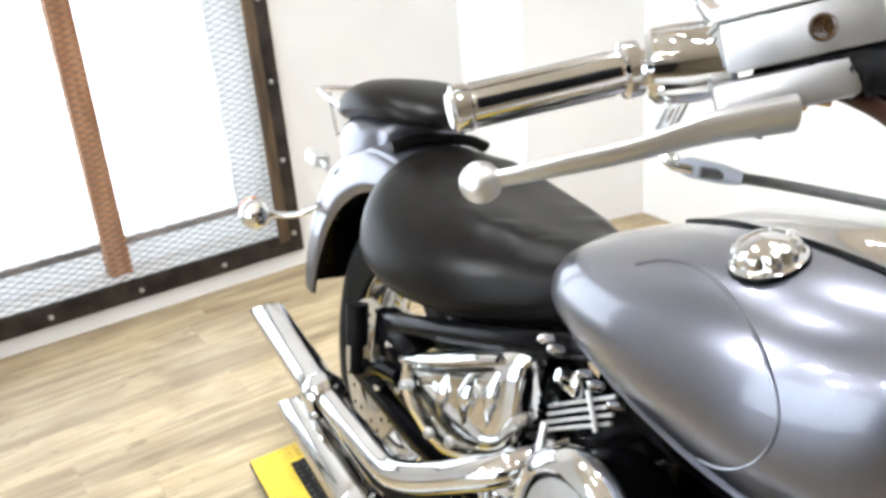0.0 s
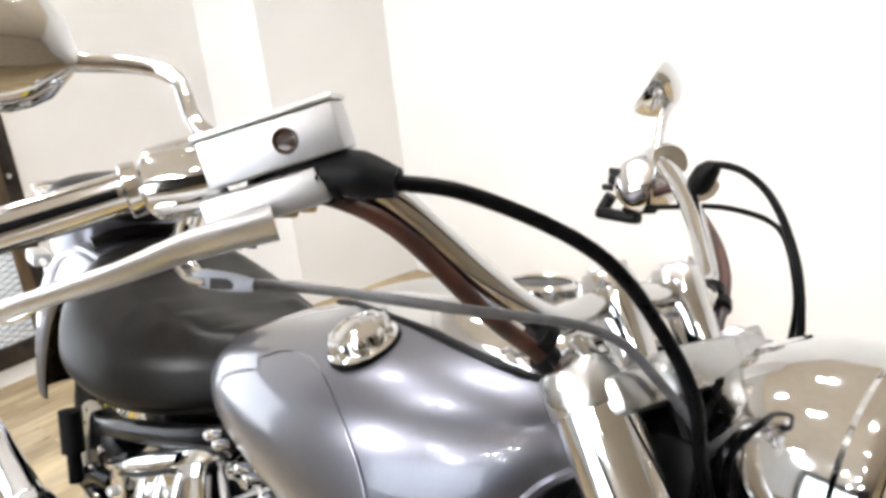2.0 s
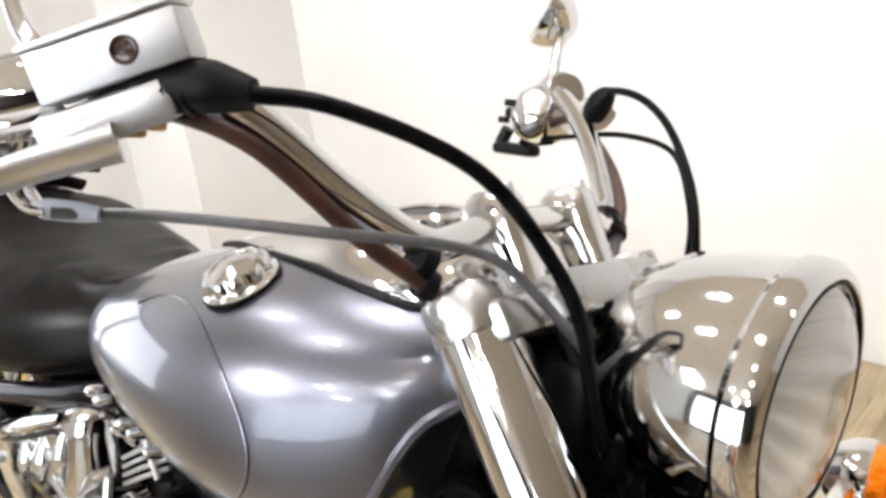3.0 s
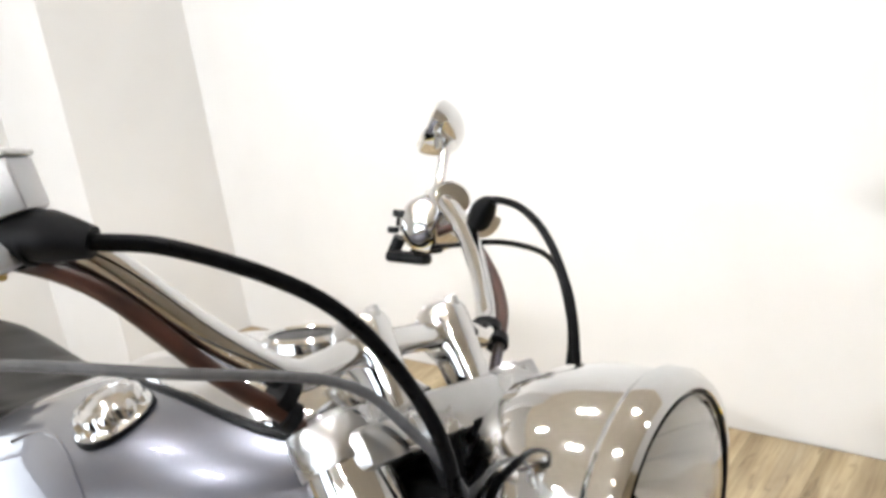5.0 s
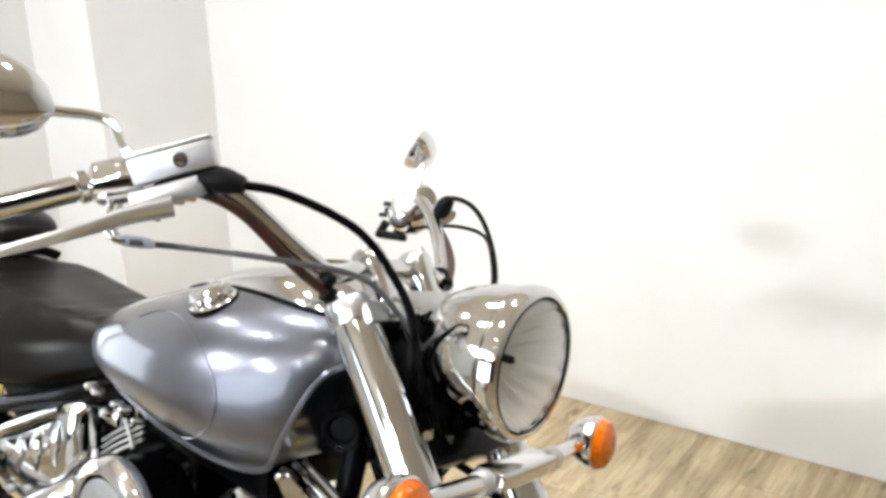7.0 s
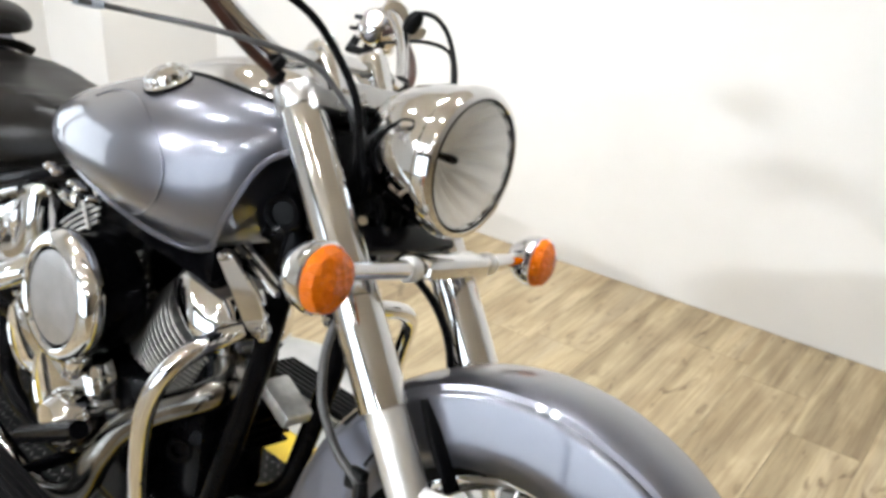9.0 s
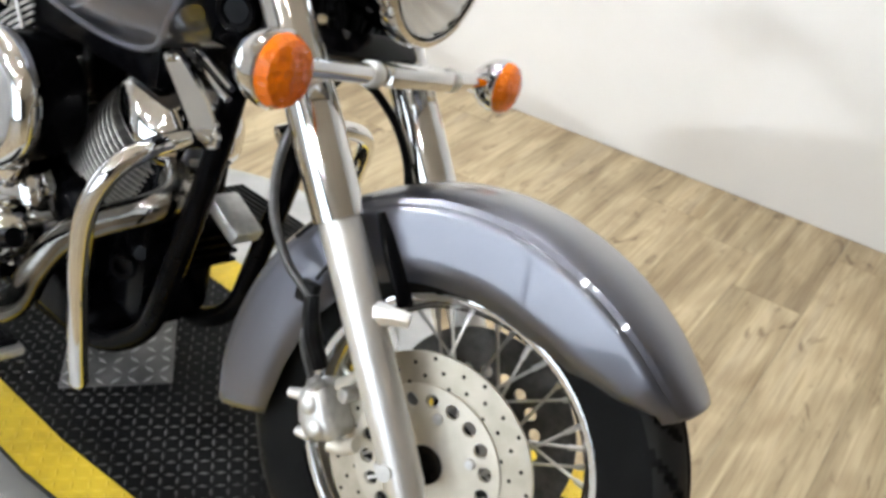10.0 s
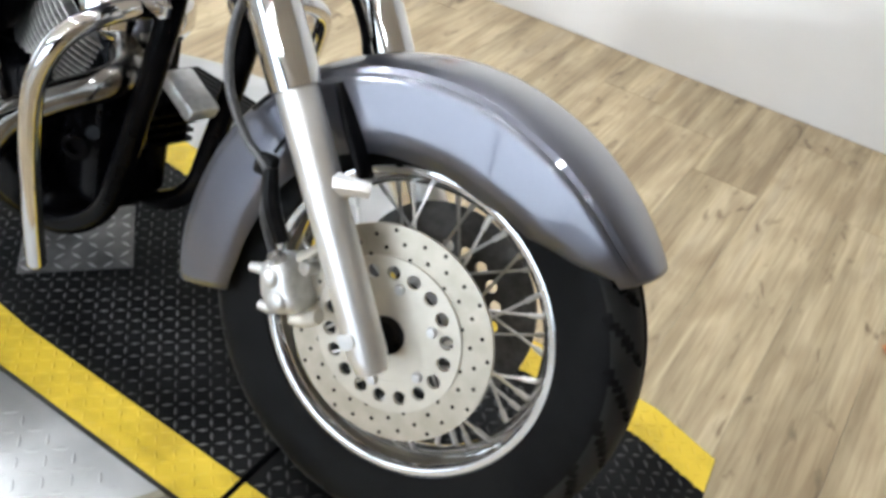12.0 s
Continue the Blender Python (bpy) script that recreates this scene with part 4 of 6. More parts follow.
lathe(bm, [(0.0, 0.01), (0.009, 0.009), (0.011, 0.004), (0.011, -0.012)], facing((-0.112, -0.122, 0.372), (-0.2, -1, 0)), 16)
part("strap_bolt", bm, BOLT, cal, "", FORK)
bm = B()
tube(bm, [(-0.17, -0.12, 0.37), (-0.19, -0.13, 0.42), (-0.2, -0.125, 0.47), (-0.25, -0.12, 0.5), (-0.3, -0.11, 0.56), (-0.32, -0.09, 0.64), (-0.3, -0.07, 0.72), (-0.29, -0.06, 0.8)], 0.0065, 10, 5)
part("brake_line", bm, GREY_HOSE, bike, "dark grey front brake line", FORK)
bm = B()
tube(bm, [(-0.35, 0.02, 0.75), (-0.315, 0.04, 0.735), (-0.285, 0.055, 0.716), (-0.25, 0.072, 0.678), (-0.224, 0.088, 0.62), (-0.215, 0.098, 0.54), (-0.22, 0.105, 0.46)], 0.0062, 10, 5)
part("speedometer_cable", bm, HOSE, bike, "black cable behind the fork", FORK)
bm = B()
tube(bm, [(-0.165, -0.115, 0.385), (-0.185, -0.125, 0.43), (-0.2, -0.122, 0.475)], [0.012, 0.013, 0.01], 10, 4)
box(bm, -0.225, -0.195, -0.128, -0.108, 0.46, 0.49, 0.006)
tube(bm, [(-0.21, -0.105, 0.49), (-0.2, -0.095, 0.53), (-0.235, -0.09, 0.56), (-0.26, -0.1, 0.53)], 0.003, 6, 5)
part("line_guide", bm, PLASTIC, bike, "black brake line joint", FORK)

# ---- handlebar ----
BARP = [(-0.456, 0.0, 1.003), (-0.456, -0.07, 1.002), (-0.456, -0.115, 0.993), (-0.46, -0.15, 0.993), (-0.484, -0.205, 1.025), (-0.525, -0.268, 1.078), (-0.562, -0.312, 1.098), (-0.62, -0.36, 1.082), (-0.668, -0.4, 1.058), (-0.72, -0.5, 1.01)]


def far(x, y, z):
    """The left half of the bar, which sits a little higher and further back."""
    k = abs(y) / 0.35
    return (x - 0.024 * k, -y, z + 0.037 * k)


bm = B()
LEFT_BAR = [(-0.754, 0.5, 1.063), (-0.695, 0.395, 1.1), (-0.65, 0.345, 1.117), (-0.606, 0.316, 1.096), (-0.565, 0.283, 1.067), (-0.527, 0.243, 1.036), (-0.497, 0.205, 1.011), (-0.478, 0.175, 0.993), (-0.463, 0.135, 0.99), (-0.457, 0.09, 0.999)]
full = LEFT_BAR + BARP
tube(bm, full, 0.0127, 16, 6)
bar = part("handlebar", bm, CHROME, bike, "wide chrome pull-back handlebar", FORK)


def along(a, b, prof, bm, seg=28):
    a, b = Vector(a), Vector(b)
    L = (b - a).length
    lathe(bm, [(r, h * L) for r, h in prof], facing(a, b - a), seg)
    return bm


for s in (-1, 1):
    q = lambda x, y, z: Vector(far(x, y, z)) if s > 0 else Vector((x, y, z))
    g0, g1 = q(-0.662, -0.388, 1.063), q(-0.722, -0.503, 1.009)
    bm = B()
    along(g0, g1, [(0.0, -0.02), (0.02, -0.02), (0.0205, 0.03), (0.0205, 0.06), (0.0152, 0.075), (0.0156, 0.5), (0.0152, 0.86), (0.0168, 0.87), (0.0175, 0.91), (0.0168, 0.95), (0.01, 0.97), (0.0, 0.97)], bm)
    grip = part("grip", bm, CHROME, bar, "chrome grip", FORK)
    bm = B()
    for k in range(3):
        a = 2 * math.pi * (k + 0.25) / 3
        d = (g1 - g0).normalized()
        u = d.orthogonal().normalized()
        off = (u * math.cos(a) + d.cross(u) * math.sin(a)) * 0.0147
        tube(bm, [g0.lerp(g1, 0.1) + off, g0.lerp(g1, 0.84) + off], 0.0036, 8, 1, smooth=False)
    part("grip_insert", bm, RUBBER, bar, "black rubber grip strip", FORK)
    # switch housing
    h0, h1 = q(-0.612, -0.345, 1.084), q(-0.655, -0.383, 1.066)
    bm = B()
    along(h0, h1, [(0.0, 0.0), (0.023, 0.0), (0.027, 0.08), (0.029, 0.5), (0.027, 0.92), (0.022, 1.0), (0.0, 1.0)], bm)
    hm = facing(h0.lerp(h1, 0.5), h1 - h0)
    box(bm, -0.02, 0.024, -0.024, 0.024, -0.026, 0.026, 0.008, hm)
    if s > 0:
        skin(bm, [[Vector((-0.672 + 0.8 * w * math.cos(t), y, 1.088 + 0.9 * w * math.sin(t))) for t in (2 * math.pi * k / 28 for k in range(28))] for y, w in ((0.309, 0.004), (0.3105, 0.016), (0.315, 0.028), (0.324, 0.037), (0.338, 0.042), (0.36, 0.043), (0.38, 0.04), (0.388, 0.03), (0.39, 0.01))])
    sw = part("switch_housing", bm, CHROME, bar, "chrome switch housing", FORK)
    bm = B()
    box(bm, -0.009, 0.009, -0.006, 0.006, 0.0, 0.005, 0.002, facing(h0.lerp(h1, 0.5) + Vector((0.0, 0, 0.026)), (0, 0, 1)))
    if s > 0:
        part("switch", bm, PLASTIC, bar, "", FORK)
    else:
        bm.free()
    # lever
    piv = q(-0.565, -0.345, 1.052)
    bm = B()
    if s > 0:
        q = lambda x, y, z: Vector(far(x - 0.05, y, z + 0.035))
    tube(bm, [piv + Vector((0.01, 0, 0.002)), q(-0.585, -0.385, 1.035), q(-0.607, -0.43, 1.012), q(-0.64, -0.475, 0.988), q(-0.664, -0.5, 0.973)], [0.018, 0.015, 0.011, 0.0095, 0.008], 16, 6, flat=0.6)
    bmesh.ops.create_icosphere(bm, subdivisions=3, radius=0.0145, matrix=Matrix.Translation(q(-0.668, -0.503, 0.971)))
    part("lever", bm, POLISHED, bar, "polished aluminium lever with a ball end", FORK)
    q = lambda x, y, z: Vector(far(x, y, z)) if s > 0 else Vector((x, y, z))
    # mirror
    bm = B()
    if s < 0:
        tube(bm, [q(-0.612, -0.352, 1.1), q(-0.632, -0.364, 1.115), q(-0.652, -0.368, 1.143), q(-0.672, -0.385, 1.15), q(-0.69, -0.418, 1.148), q(-0.7, -0.435, 1.147)], [0.008, 0.0065, 0.006, 0.006, 0.0065, 0.009], 12, 6)
    else:
        tube(bm, [(-0.659, 0.347, 1.118), (-0.664, 0.357, 1.14), (-0.671, 0.37, 1.16), (-0.676, 0.381, 1.178), (-0.682, 0.398, 1.192), (-0.698, 0.43, 1.203)], [0.011, 0.008, 0.0065, 0.0068, 0.008, 0.01], 12, 6)
    mir = part("mirror", bm, CHROME, bar, "chrome teardrop mirror on a bent stem", FORK)
    ma, mb = (q(-0.69, -0.425, 1.146), q(-0.772, -0.566, 1.1645)) if s < 0 else (Vector((-0.687, 0.375, 1.232)), Vector((-0.79, 0.505, 1.21)))
    d = (mb - ma).normalized()
    ahead = Vector((1, 0, 0)) if s < 0 else Vector((0.757, 0.531, -0.388))
    fwd = (ahead - d * ahead.dot(d)).normalized()
    tall, deep = (1.0, 1.0) if s < 0 else (0.8, 1.45)
    upm = d.cross(fwd)
    if upm.z < 0:
        upm = -upm
    L = (mb - ma).length
    rings, lip = [], []
    for i in range(15):
        t = i / 14
        h = tall * 0.056 * (max(1e-4, math.sin(math.pi * t ** 0.8))) ** 0.55 * (0.82 + 0.18 * t)
        if i in (0, 14):
            h = 0.006
        ring = []
        for k in range(17):
            a = math.pi * k / 16
            ring.append(ma + d * L * t + upm * h * math.cos(a) + fwd * (deep * 0.034 * math.sin(math.pi * min(1, t * 0.9 + 0.07)) ** 0.7 * math.sin(a)))
        ring += [ma + d * L * t + upm * h * 0.97 * math.cos(math.pi - math.pi * k / 8) - fwd * 0.004 for k in range(1, 8)]
        rings.append(ring)
    bm = B()
    skin(bm, rings)
    shell = part("mirror_shell", bm, CHROME, bar, "chrome mirror shell", FORK)
    bm = B()
    inner_r = []
    for i in range(1, 14):
        t = i / 14
        h = tall * 0.05 * (math.sin(math.pi * t ** 0.8)) ** 0.55 * (0.82 + 0.18 * t)
        inner_r.append([ma + d * L * t + upm * h * c - fwd * (0.0055 + e) for c, e in ((-1, 0), (1, 0), (1, 0.001), (-1, 0.001))])
    skin(bm, inner_r)
    part("mirror_glass", bm, MIRROR, bar, "", FORK, smooth=0)

# master cylinder with sight glass
bm = B()
A1, A2 = Vector((-0.604, -0.362, 1.085)), Vector((-0.535, -0.312, 1.122))
dd = (A2 - A1).normalized()
nf = Vector((0.62, -0.72, 0.0))
nf = (nf - dd * nf.dot(dd)).normalized()
ud = dd.cross(nf)
ud = ud if ud.z > 0 else -ud
MCM = frame_of((A1 + A2) / 2, nf, dd, ud)
box(bm, -0.022, 0.02, -0.05, 0.05, -0.014, 0.02, 0.0025, MCM)
part("brake_reservoir", bm, SATIN, bar, "polished brake fluid reservoir", FORK)
bm = B()
box(bm, -0.024, 0.022, -0.052, 0.052, 0.0205, 0.025, 0.002, MCM)
part("reservoir_lid", bm, CAST, bar, "", FORK)
bm = B()
lathe(bm, [(0.0, -0.0005), (0.0062, -0.0005), (0.0068, 0.0012), (0.0085, 0.0018), (0.0095, -0.001)], MCM @ facing((0.0205, 0.012, 0.003), (1, 0, 0)), 24)
part("sight_glass", bm, SIGHT, bar, "amber brake fluid sight glass", FORK)
bm = B()
box(bm, -0.028, 0.02, -0.062, 0.03, -0.045, -0.018, 0.006, MCM)
tube(bm, [MCM @ Vector((0.005, 0.03, -0.03)), MCM @ Vector((0.012, -0.055, -0.034))], 0.012, 12, 1, smooth=False)
part("master_cylinder", bm, SATIN, bar, "polished brake lever bracket", FORK)
bm = B()
lathe(bm, [(0.0, -0.014), (0.0055, -0.014), (0.006, 0.01)], facing((-0.578, -0.348, 1.047), (0, 0, 1)), 10)
part("lever_pivot", bm, BLACK, bar, "", FORK)
bm = B()
tube(bm, [(-0.585, -0.335, 1.072), (-0.566, -0.328, 1.083), (-0.54, -0.318, 1.092), (-0.515, -0.306, 1.093), (-0.492, -0.294, 1.091)], [0.012, 0.02, 0.0165, 0.017, 0.0105], 14, 5)
part("hose_boot", bm, RUBBER, bar, "black rubber boot", FORK, smooth=75)
for k in range(4):
    a, b = Vector((-0.566, -0.328, 1.083)), Vector((-0.515, -0.306, 1.093))
    bm = B()
    lathe(bm, [(0.012, -0.003), (0.0205 - 0.0012 * k, -0.002), (0.021 - 0.0012 * k, 0.0), (0.0205 - 0.0012 * k, 0.002), (0.012, 0.003)], facing(a.lerp(b, 0.12 + 0.2 * k), b - a), 20, close=True)
    part("boot_ring", bm, RUBBER, bar, "", FORK)
bm = B()
box(bm, -0.58, -0.562, -0.336, -0.318, 1.056, 1.068, 0.003)
box(bm, -0.56, -0.548, -0.328, -0.314, 1.062, 1.07, 0.002)
part("brake_switch", bm, BRASS, bar, "brass brake light switch", FORK)
bm = B()
tube(bm, [(-0.496, -0.297, 1.091), (-0.464, -0.258, 1.089), (-0.42, -0.205, 1.07), (-0.39, -0.17, 1.046), (-0.37, -0.13, 1.004), (-0.345, -0.11, 0.955), (-0.335, -0.085, 0.88), (-0.3, -0.075, 0.8), (-0.29, -0.07, 0.74)], 0.0058, 14, 6)
part("brake_hose", bm, HOSE, bike, "thick black front brake hose", FORK)
for dy in (0.0, 0.012):
    bm = B()
    tube(bm, [(-0.64, -0.362 + dy, 1.05), (-0.645, -0.365 + dy, 1.018), (-0.632, -0.362 + dy, 1.003), (-0.612, -0.358 + dy * 0.7, 1.002)], 0.0036, 10, 5)
    part("cable_elbow", bm, CHROME, bike, "bent chrome cable elbow", FORK)
    if dy:
        continue
    k = 0.0
    bm = B()
    tube(bm, [(-0.607, -0.358 + k, 1.002), (-0.565, -0.302 + k, 1.004), (-0.472, -0.245 + k, 1.005), (-0.412, -0.15 + k, 0.995), (-0.378, -0.11 + k, 0.962), (-0.345, -0.07, 0.9), (-0.38, -0.05, 0.82)], 0.0042 if dy == 0 else 0.0036, 10, 6)
    part("throttle_cable", bm, CABLE, bike, "slim grey throttle cable", FORK)
bm = B()
tube(bm, [(-0.626, -0.359, 1.003), (-0.618, -0.354, 1.003), (-0.6, -0.342, 1.003), (-0.588, -0.334, 1.003)], [0.004, 0.0075, 0.0072, 0.005], 14, 4)
part("cable_adjuster", bm, SLEEVE, bike, "pale grey cable sleeve", FORK)
# wiring under both bars, held by a strap
LEFT_RUN = [(-0.658, 0.335, 1.074), (-0.614, 0.32, 1.088), (-0.579, 0.3, 1.078), (-0.539, 0.27, 1.056), (-0.505, 0.24, 1.034), (-0.476, 0.205, 1.009), (-0.459, 0.172, 0.985), (-0.45, 0.148, 0.962), (-0.442, 0.13, 0.935), (-0.44, 0.1, 0.89)]
for s in (-1, 1):
    q = lambda x, y, z: far(x, y, z) if s > 0 else (x, y, z)
    run = [(-0.6, -0.335, 1.075), (-0.555, -0.31, 1.075), (-0.515, -0.268, 1.056), (-0.472, -0.206, 0.998), (-0.446, -0.156, 0.962), (-0.435, -0.13, 0.93), (-0.44, -0.1, 0.89)]
    ring, ring2, slope = Vector((-0.455, -0.158, 0.98)), Vector((-0.448, -0.158, 0.965)), Vector((-0.03, -0.06, 0.042))
    if s > 0:
        run = LEFT_RUN
        ring, ring2, slope = Vector((-0.474, 0.168, 0.991)), Vector((-0.46, 0.166, 0.982)), Vector((-0.02, 0.035, 0.03))
    bm = B()
    tube(bm, run, [0.006, 0.0065, 0.0072, 0.0072, 0.0072, 0.007, 0.007] if s < 0 else [0.0058] * len(run), 12, 6)
    part("wiring_sheath", bm, BROWNISH, bike, "brown wiring sheath along the bar", FORK)
    bm = B()
    lathe(bm, [(0.0, -0.006), (0.0165, -0.006), (0.0165, 0.006), (0.0, 0.006)], facing(ring, slope), 16)
    lathe(bm, [(0.0, -0.005), (0.0125, -0.005), (0.0125, 0.005), (0.0, 0.005)], facing(ring2, slope), 16)
    part("wire_strap", bm, PLASTIC, bike, m=FORK)
# clutch side cables
bm = B()
tube(bm, [(-0.565, 0.305, 1.114), (-0.547, 0.296, 1.125), (-0.507, 0.277, 1.121), (-0.474, 0.262, 1.106), (-0.449, 0.25, 1.085), (-0.427, 0.239, 1.057), (-0.407, 0.225, 1.025), (-0.392, 0.21, 0.985), (-0.388, 0.2, 0.95), (-0.41, 0.18, 0.88), (-0.44, 0.12, 0.83)], 0.0046, 10, 6)
part("clutch_cable", bm, HOSE, bike, "slim black clutch cable", FORK)
bm = B()
tube(bm, [(-0.579, 0.312, 1.094), (-0.575, 0.31, 1.099), (-0.566, 0.306, 1.112), (-0.558, 0.302, 1.119), (-0.549, 0.297, 1.124)], [0.013, 0.0155, 0.0155, 0.012, 0.006], 14, 3)
part("cable_boot", bm, RUBBER, bike, m=FORK)
bm = B()
tube(bm, [(-0.698, 0.35, 1.051), (-0.65, 0.33, 1.06), (-0.602, 0.31, 1.067), (-0.549, 0.295, 1.075), (-0.506, 0.28, 1.076), (-0.464, 0.262, 1.071), (-0.438, 0.249, 1.058), (-0.415, 0.229, 1.028), (-0.399, 0.213, 0.988), (-0.396, 0.2, 0.93)], 0.0034, 8, 5)
part("choke_cable", bm, HOSE, bike, m=FORK)
bm = B()
box(bm, -0.745, -0.68, 0.35, 0.376, 1.032, 1.048, 0.006)
box(bm, -0.737, -0.722, 0.362, 0.376, 1.08, 1.094, 0.003)
tube(bm, [(-0.738, 0.363, 1.045), (-0.728, 0.363, 1.066)], 0.009, 10, 2, smooth=False)
tube(bm, [(-0.695, 0.355, 1.05), (-0.645, 0.335, 1.058)], 0.006, 10, 2, smooth=False)
part("switch_block", bm, PLASTIC, bike, "black left-hand switch block", FORK)
for x, z, w in ((-0.7, 1.1, 0.008), (-0.708, 1.078, 0.007)):
    bm = B()
    box(bm, x - w, x + w, 0.314, 0.324, z - w * 0.6, z + w * 0.6, 0.002)
    part("switch_button", bm, PLASTIC, bike, "small black switch button", FORK)
# risers: rounded posts that clasp the bar, each with a split clamp cap
for s in (-1, 1):
    bm = B()
    rings = []
    for x, z, dx, dy in ((-0.408, 0.93, 0.024, 0.021), (-0.412, 0.937, 0.022, 0.019), (-0.425, 0.96, 0.019, 0.017), (-0.44, 0.984, 0.021, 0.018), (-0.452, 0.996, 0.026, 0.02), (-0.459, 1.008, 0.027, 0.0205), (-0.463, 1.019, 0.025, 0.0195), (-0.465, 1.026, 0.019, 0.016), (-0.466, 1.028, 0.008, 0.008)):
        ring = []
        for k in range(28):
            t = 2 * math.pi * k / 28
            u = dx * math.copysign(abs(math.cos(t)) ** 0.7, math.cos(t))
            v = dy * math.copysign(abs(math.sin(t)) ** 0.7, math.sin(t))
            ring.append((x + u * 0.9, s * 0.06 + v, z + u * 0.42))
        rings.append(ring)
    skin(bm, rings)
    riser = part("bar_riser", bm, CHROME, bike, "tall polished handlebar riser", FORK, smooth=50)
    for d in (-1, 1):
        bm = B()
        lathe(bm, [(0.0, 0.003), (0.005, 0.003), (0.006, 0.0), (0.006, -0.006)], facing((-0.464 + 0.013 * d, s * 0.06, 1.0285 + 0.006 * d), (-0.42, 0, 0.9)), 12)
        part("clamp_bolt", bm, BOLT, riser, "", FORK)

# ---- fuel tank ----
TANK = [  # x, half width, top, widest height, underside of the full body, cut of the lower edge
    (-0.446, 0.045, 0.893, 0.862, 0.8, 0.868), (-0.46, 0.085, 0.904, 0.848, 0.75, 0.858), (-0.478, 0.112, 0.912, 0.832, 0.71, 0.835), (-0.504, 0.14, 0.92, 0.812, 0.675, 0.765),
    (-0.54, 0.166, 0.926, 0.795, 0.655, 0.7), (-0.58, 0.186, 0.929, 0.785, 0.645, 0.678), (-0.63, 0.202, 0.93, 0.78, 0.64, 0.674), (-0.69, 0.209, 0.925, 0.778, 0.643, 0.678),
    (-0.76, 0.207, 0.912, 0.774, 0.65, 0.689), (-0.83, 0.201, 0.894, 0.77, 0.66, 0.695), (-0.9, 0.19, 0.87, 0.765, 0.672, 0.702), (-0.96, 0.177, 0.848, 0.76, 0.683, 0.708),
    (-1.005, 0.158, 0.826, 0.756, 0.693, 0.713), (-1.035, 0.132, 0.805, 0.752, 0.703, 0.718), (-1.053, 0.095, 0.784, 0.749, 0.716, 0.726), (-1.06, 0.05, 0.768, 0.748, 0.732, 0.735)]
ROUND_TOP, ROUND_LOW = 2.5, 2.2


def sect(w, lo, hi, e, n=48, mid=0.46):
    zc = lo + (hi - lo) * mid
    out = []
    for k in range(n):
        a = 2 * math.pi * k / n
        c, s = math.cos(a), math.sin(a)
        y = w * math.copysign(abs(c) ** (2 / e), c)
        h = (hi - zc) if s > 0 else (zc - lo)
        out.append((y, zc + h * math.copysign(abs(s) ** (2 / e), s)))
    return out


def curve_table(rows, n):
    """Smooth rows of numbers through a Catmull-Rom run."""
    rows = [np.array(r, float) for r in rows]
    rows = [2 * rows[0] - rows[1], *rows, 2 * rows[-1] - rows[-2]]
    out = []
    for i in range(1, len(rows) - 2):
        for k in range(n):
            t = k / n
            a, b, c, d = rows[i - 1:i + 3]
            out.append(0.5 * (2 * b + (c - a) * t + (2 * a - 5 * b + 4 * c - d) * t * t + (3 * b - a - 3 * c + d) * t ** 3))
    out.append(rows[-2])
    return out


def evened(rows, passes):
    """Ease the steps between rows, the ends held."""
    rows = np.array(rows)
    for _ in range(passes):
        rows[1:-1] = 0.25 * rows[:-2] + 0.5 * rows[1:-1] + 0.25 * rows[2:]
    return rows


def loft(rows, n=4, seg=48, mid=0.46, passes=0):
    bm = B()
    skin(bm, [[(r[0], y, z) for y, z in sect(max(r[1], 0.002), r[2], r[3], r[4], seg, mid)] for r in evened(curve_table(rows, n), passes)])
    return bm


TANK_ROWS = evened(curve_table(TANK, 6), 20)
TANK_ROWS[:, 5] = evened(curve_table(TANK, 6), 3)[:, 5]


def tank_row(x):
    return [float(np.interp(x, TANK_ROWS[::-1, 0], TANK_ROWS[::-1, i])) for i in range(1, 6)]


def tank_side(x, z):
    """Half width of the tank at height z."""
    w, hi, zc, lo, _ = tank_row(x)
    f, e = ((z - zc) / (hi - zc), ROUND_TOP) if z > zc else ((zc - z) / (zc - lo), ROUND_LOW)
    return w * max(0.0, 1 - min(1.0, f) ** e) ** (1 / e)


def tank_skin(x, y, lift=0.0):
    """A point of the tank's upper side over (x, y)."""
    w, hi, zc, lo, _ = tank_row(x)
    f = max(0.0, 1 - min(1, abs(y) / w) ** ROUND_TOP) ** (1 / ROUND_TOP)
    return Vector((x, y, zc + (hi - zc) * f + lift))


bm = B()
rings = []
for x, w, hi, zc, lo, edge in TANK_ROWS:
    ring = []
    for k in range(80):
        a = 2 * math.pi * k / 80
        c, s = math.cos(a), math.sin(a)
        e, h = (ROUND_TOP, hi - zc) if s > 0 else (ROUND_LOW, zc - lo)
        ring.append((x, w * math.copysign(abs(c) ** (2 / e), c), max(edge, zc + h * math.copysign(abs(s) ** (2 / e), s))))
    rings.append(ring)
skin(bm, rings)
tank = part("fuel_tank", bm, PAINT, bike, "silver-blue metallic teardrop fuel tank", MAIN, smooth=60)

# seam line round the side of the tank
bm = B()
seam = []
for k in range(15):
    a = radians(136 - 14.6 * k)
    x = -0.735 + 0.14 * math.cos(a)
    z = 0.785 + 0.09 * math.sin(a)
    seam.append((x, -tank_side(x, z) - 0.0006, z))
tube(bm, seam, 0.0019, 6, 4)
part("pinstripe", bm, PAINT, tank, "raised seam line on the tank side", MAIN)
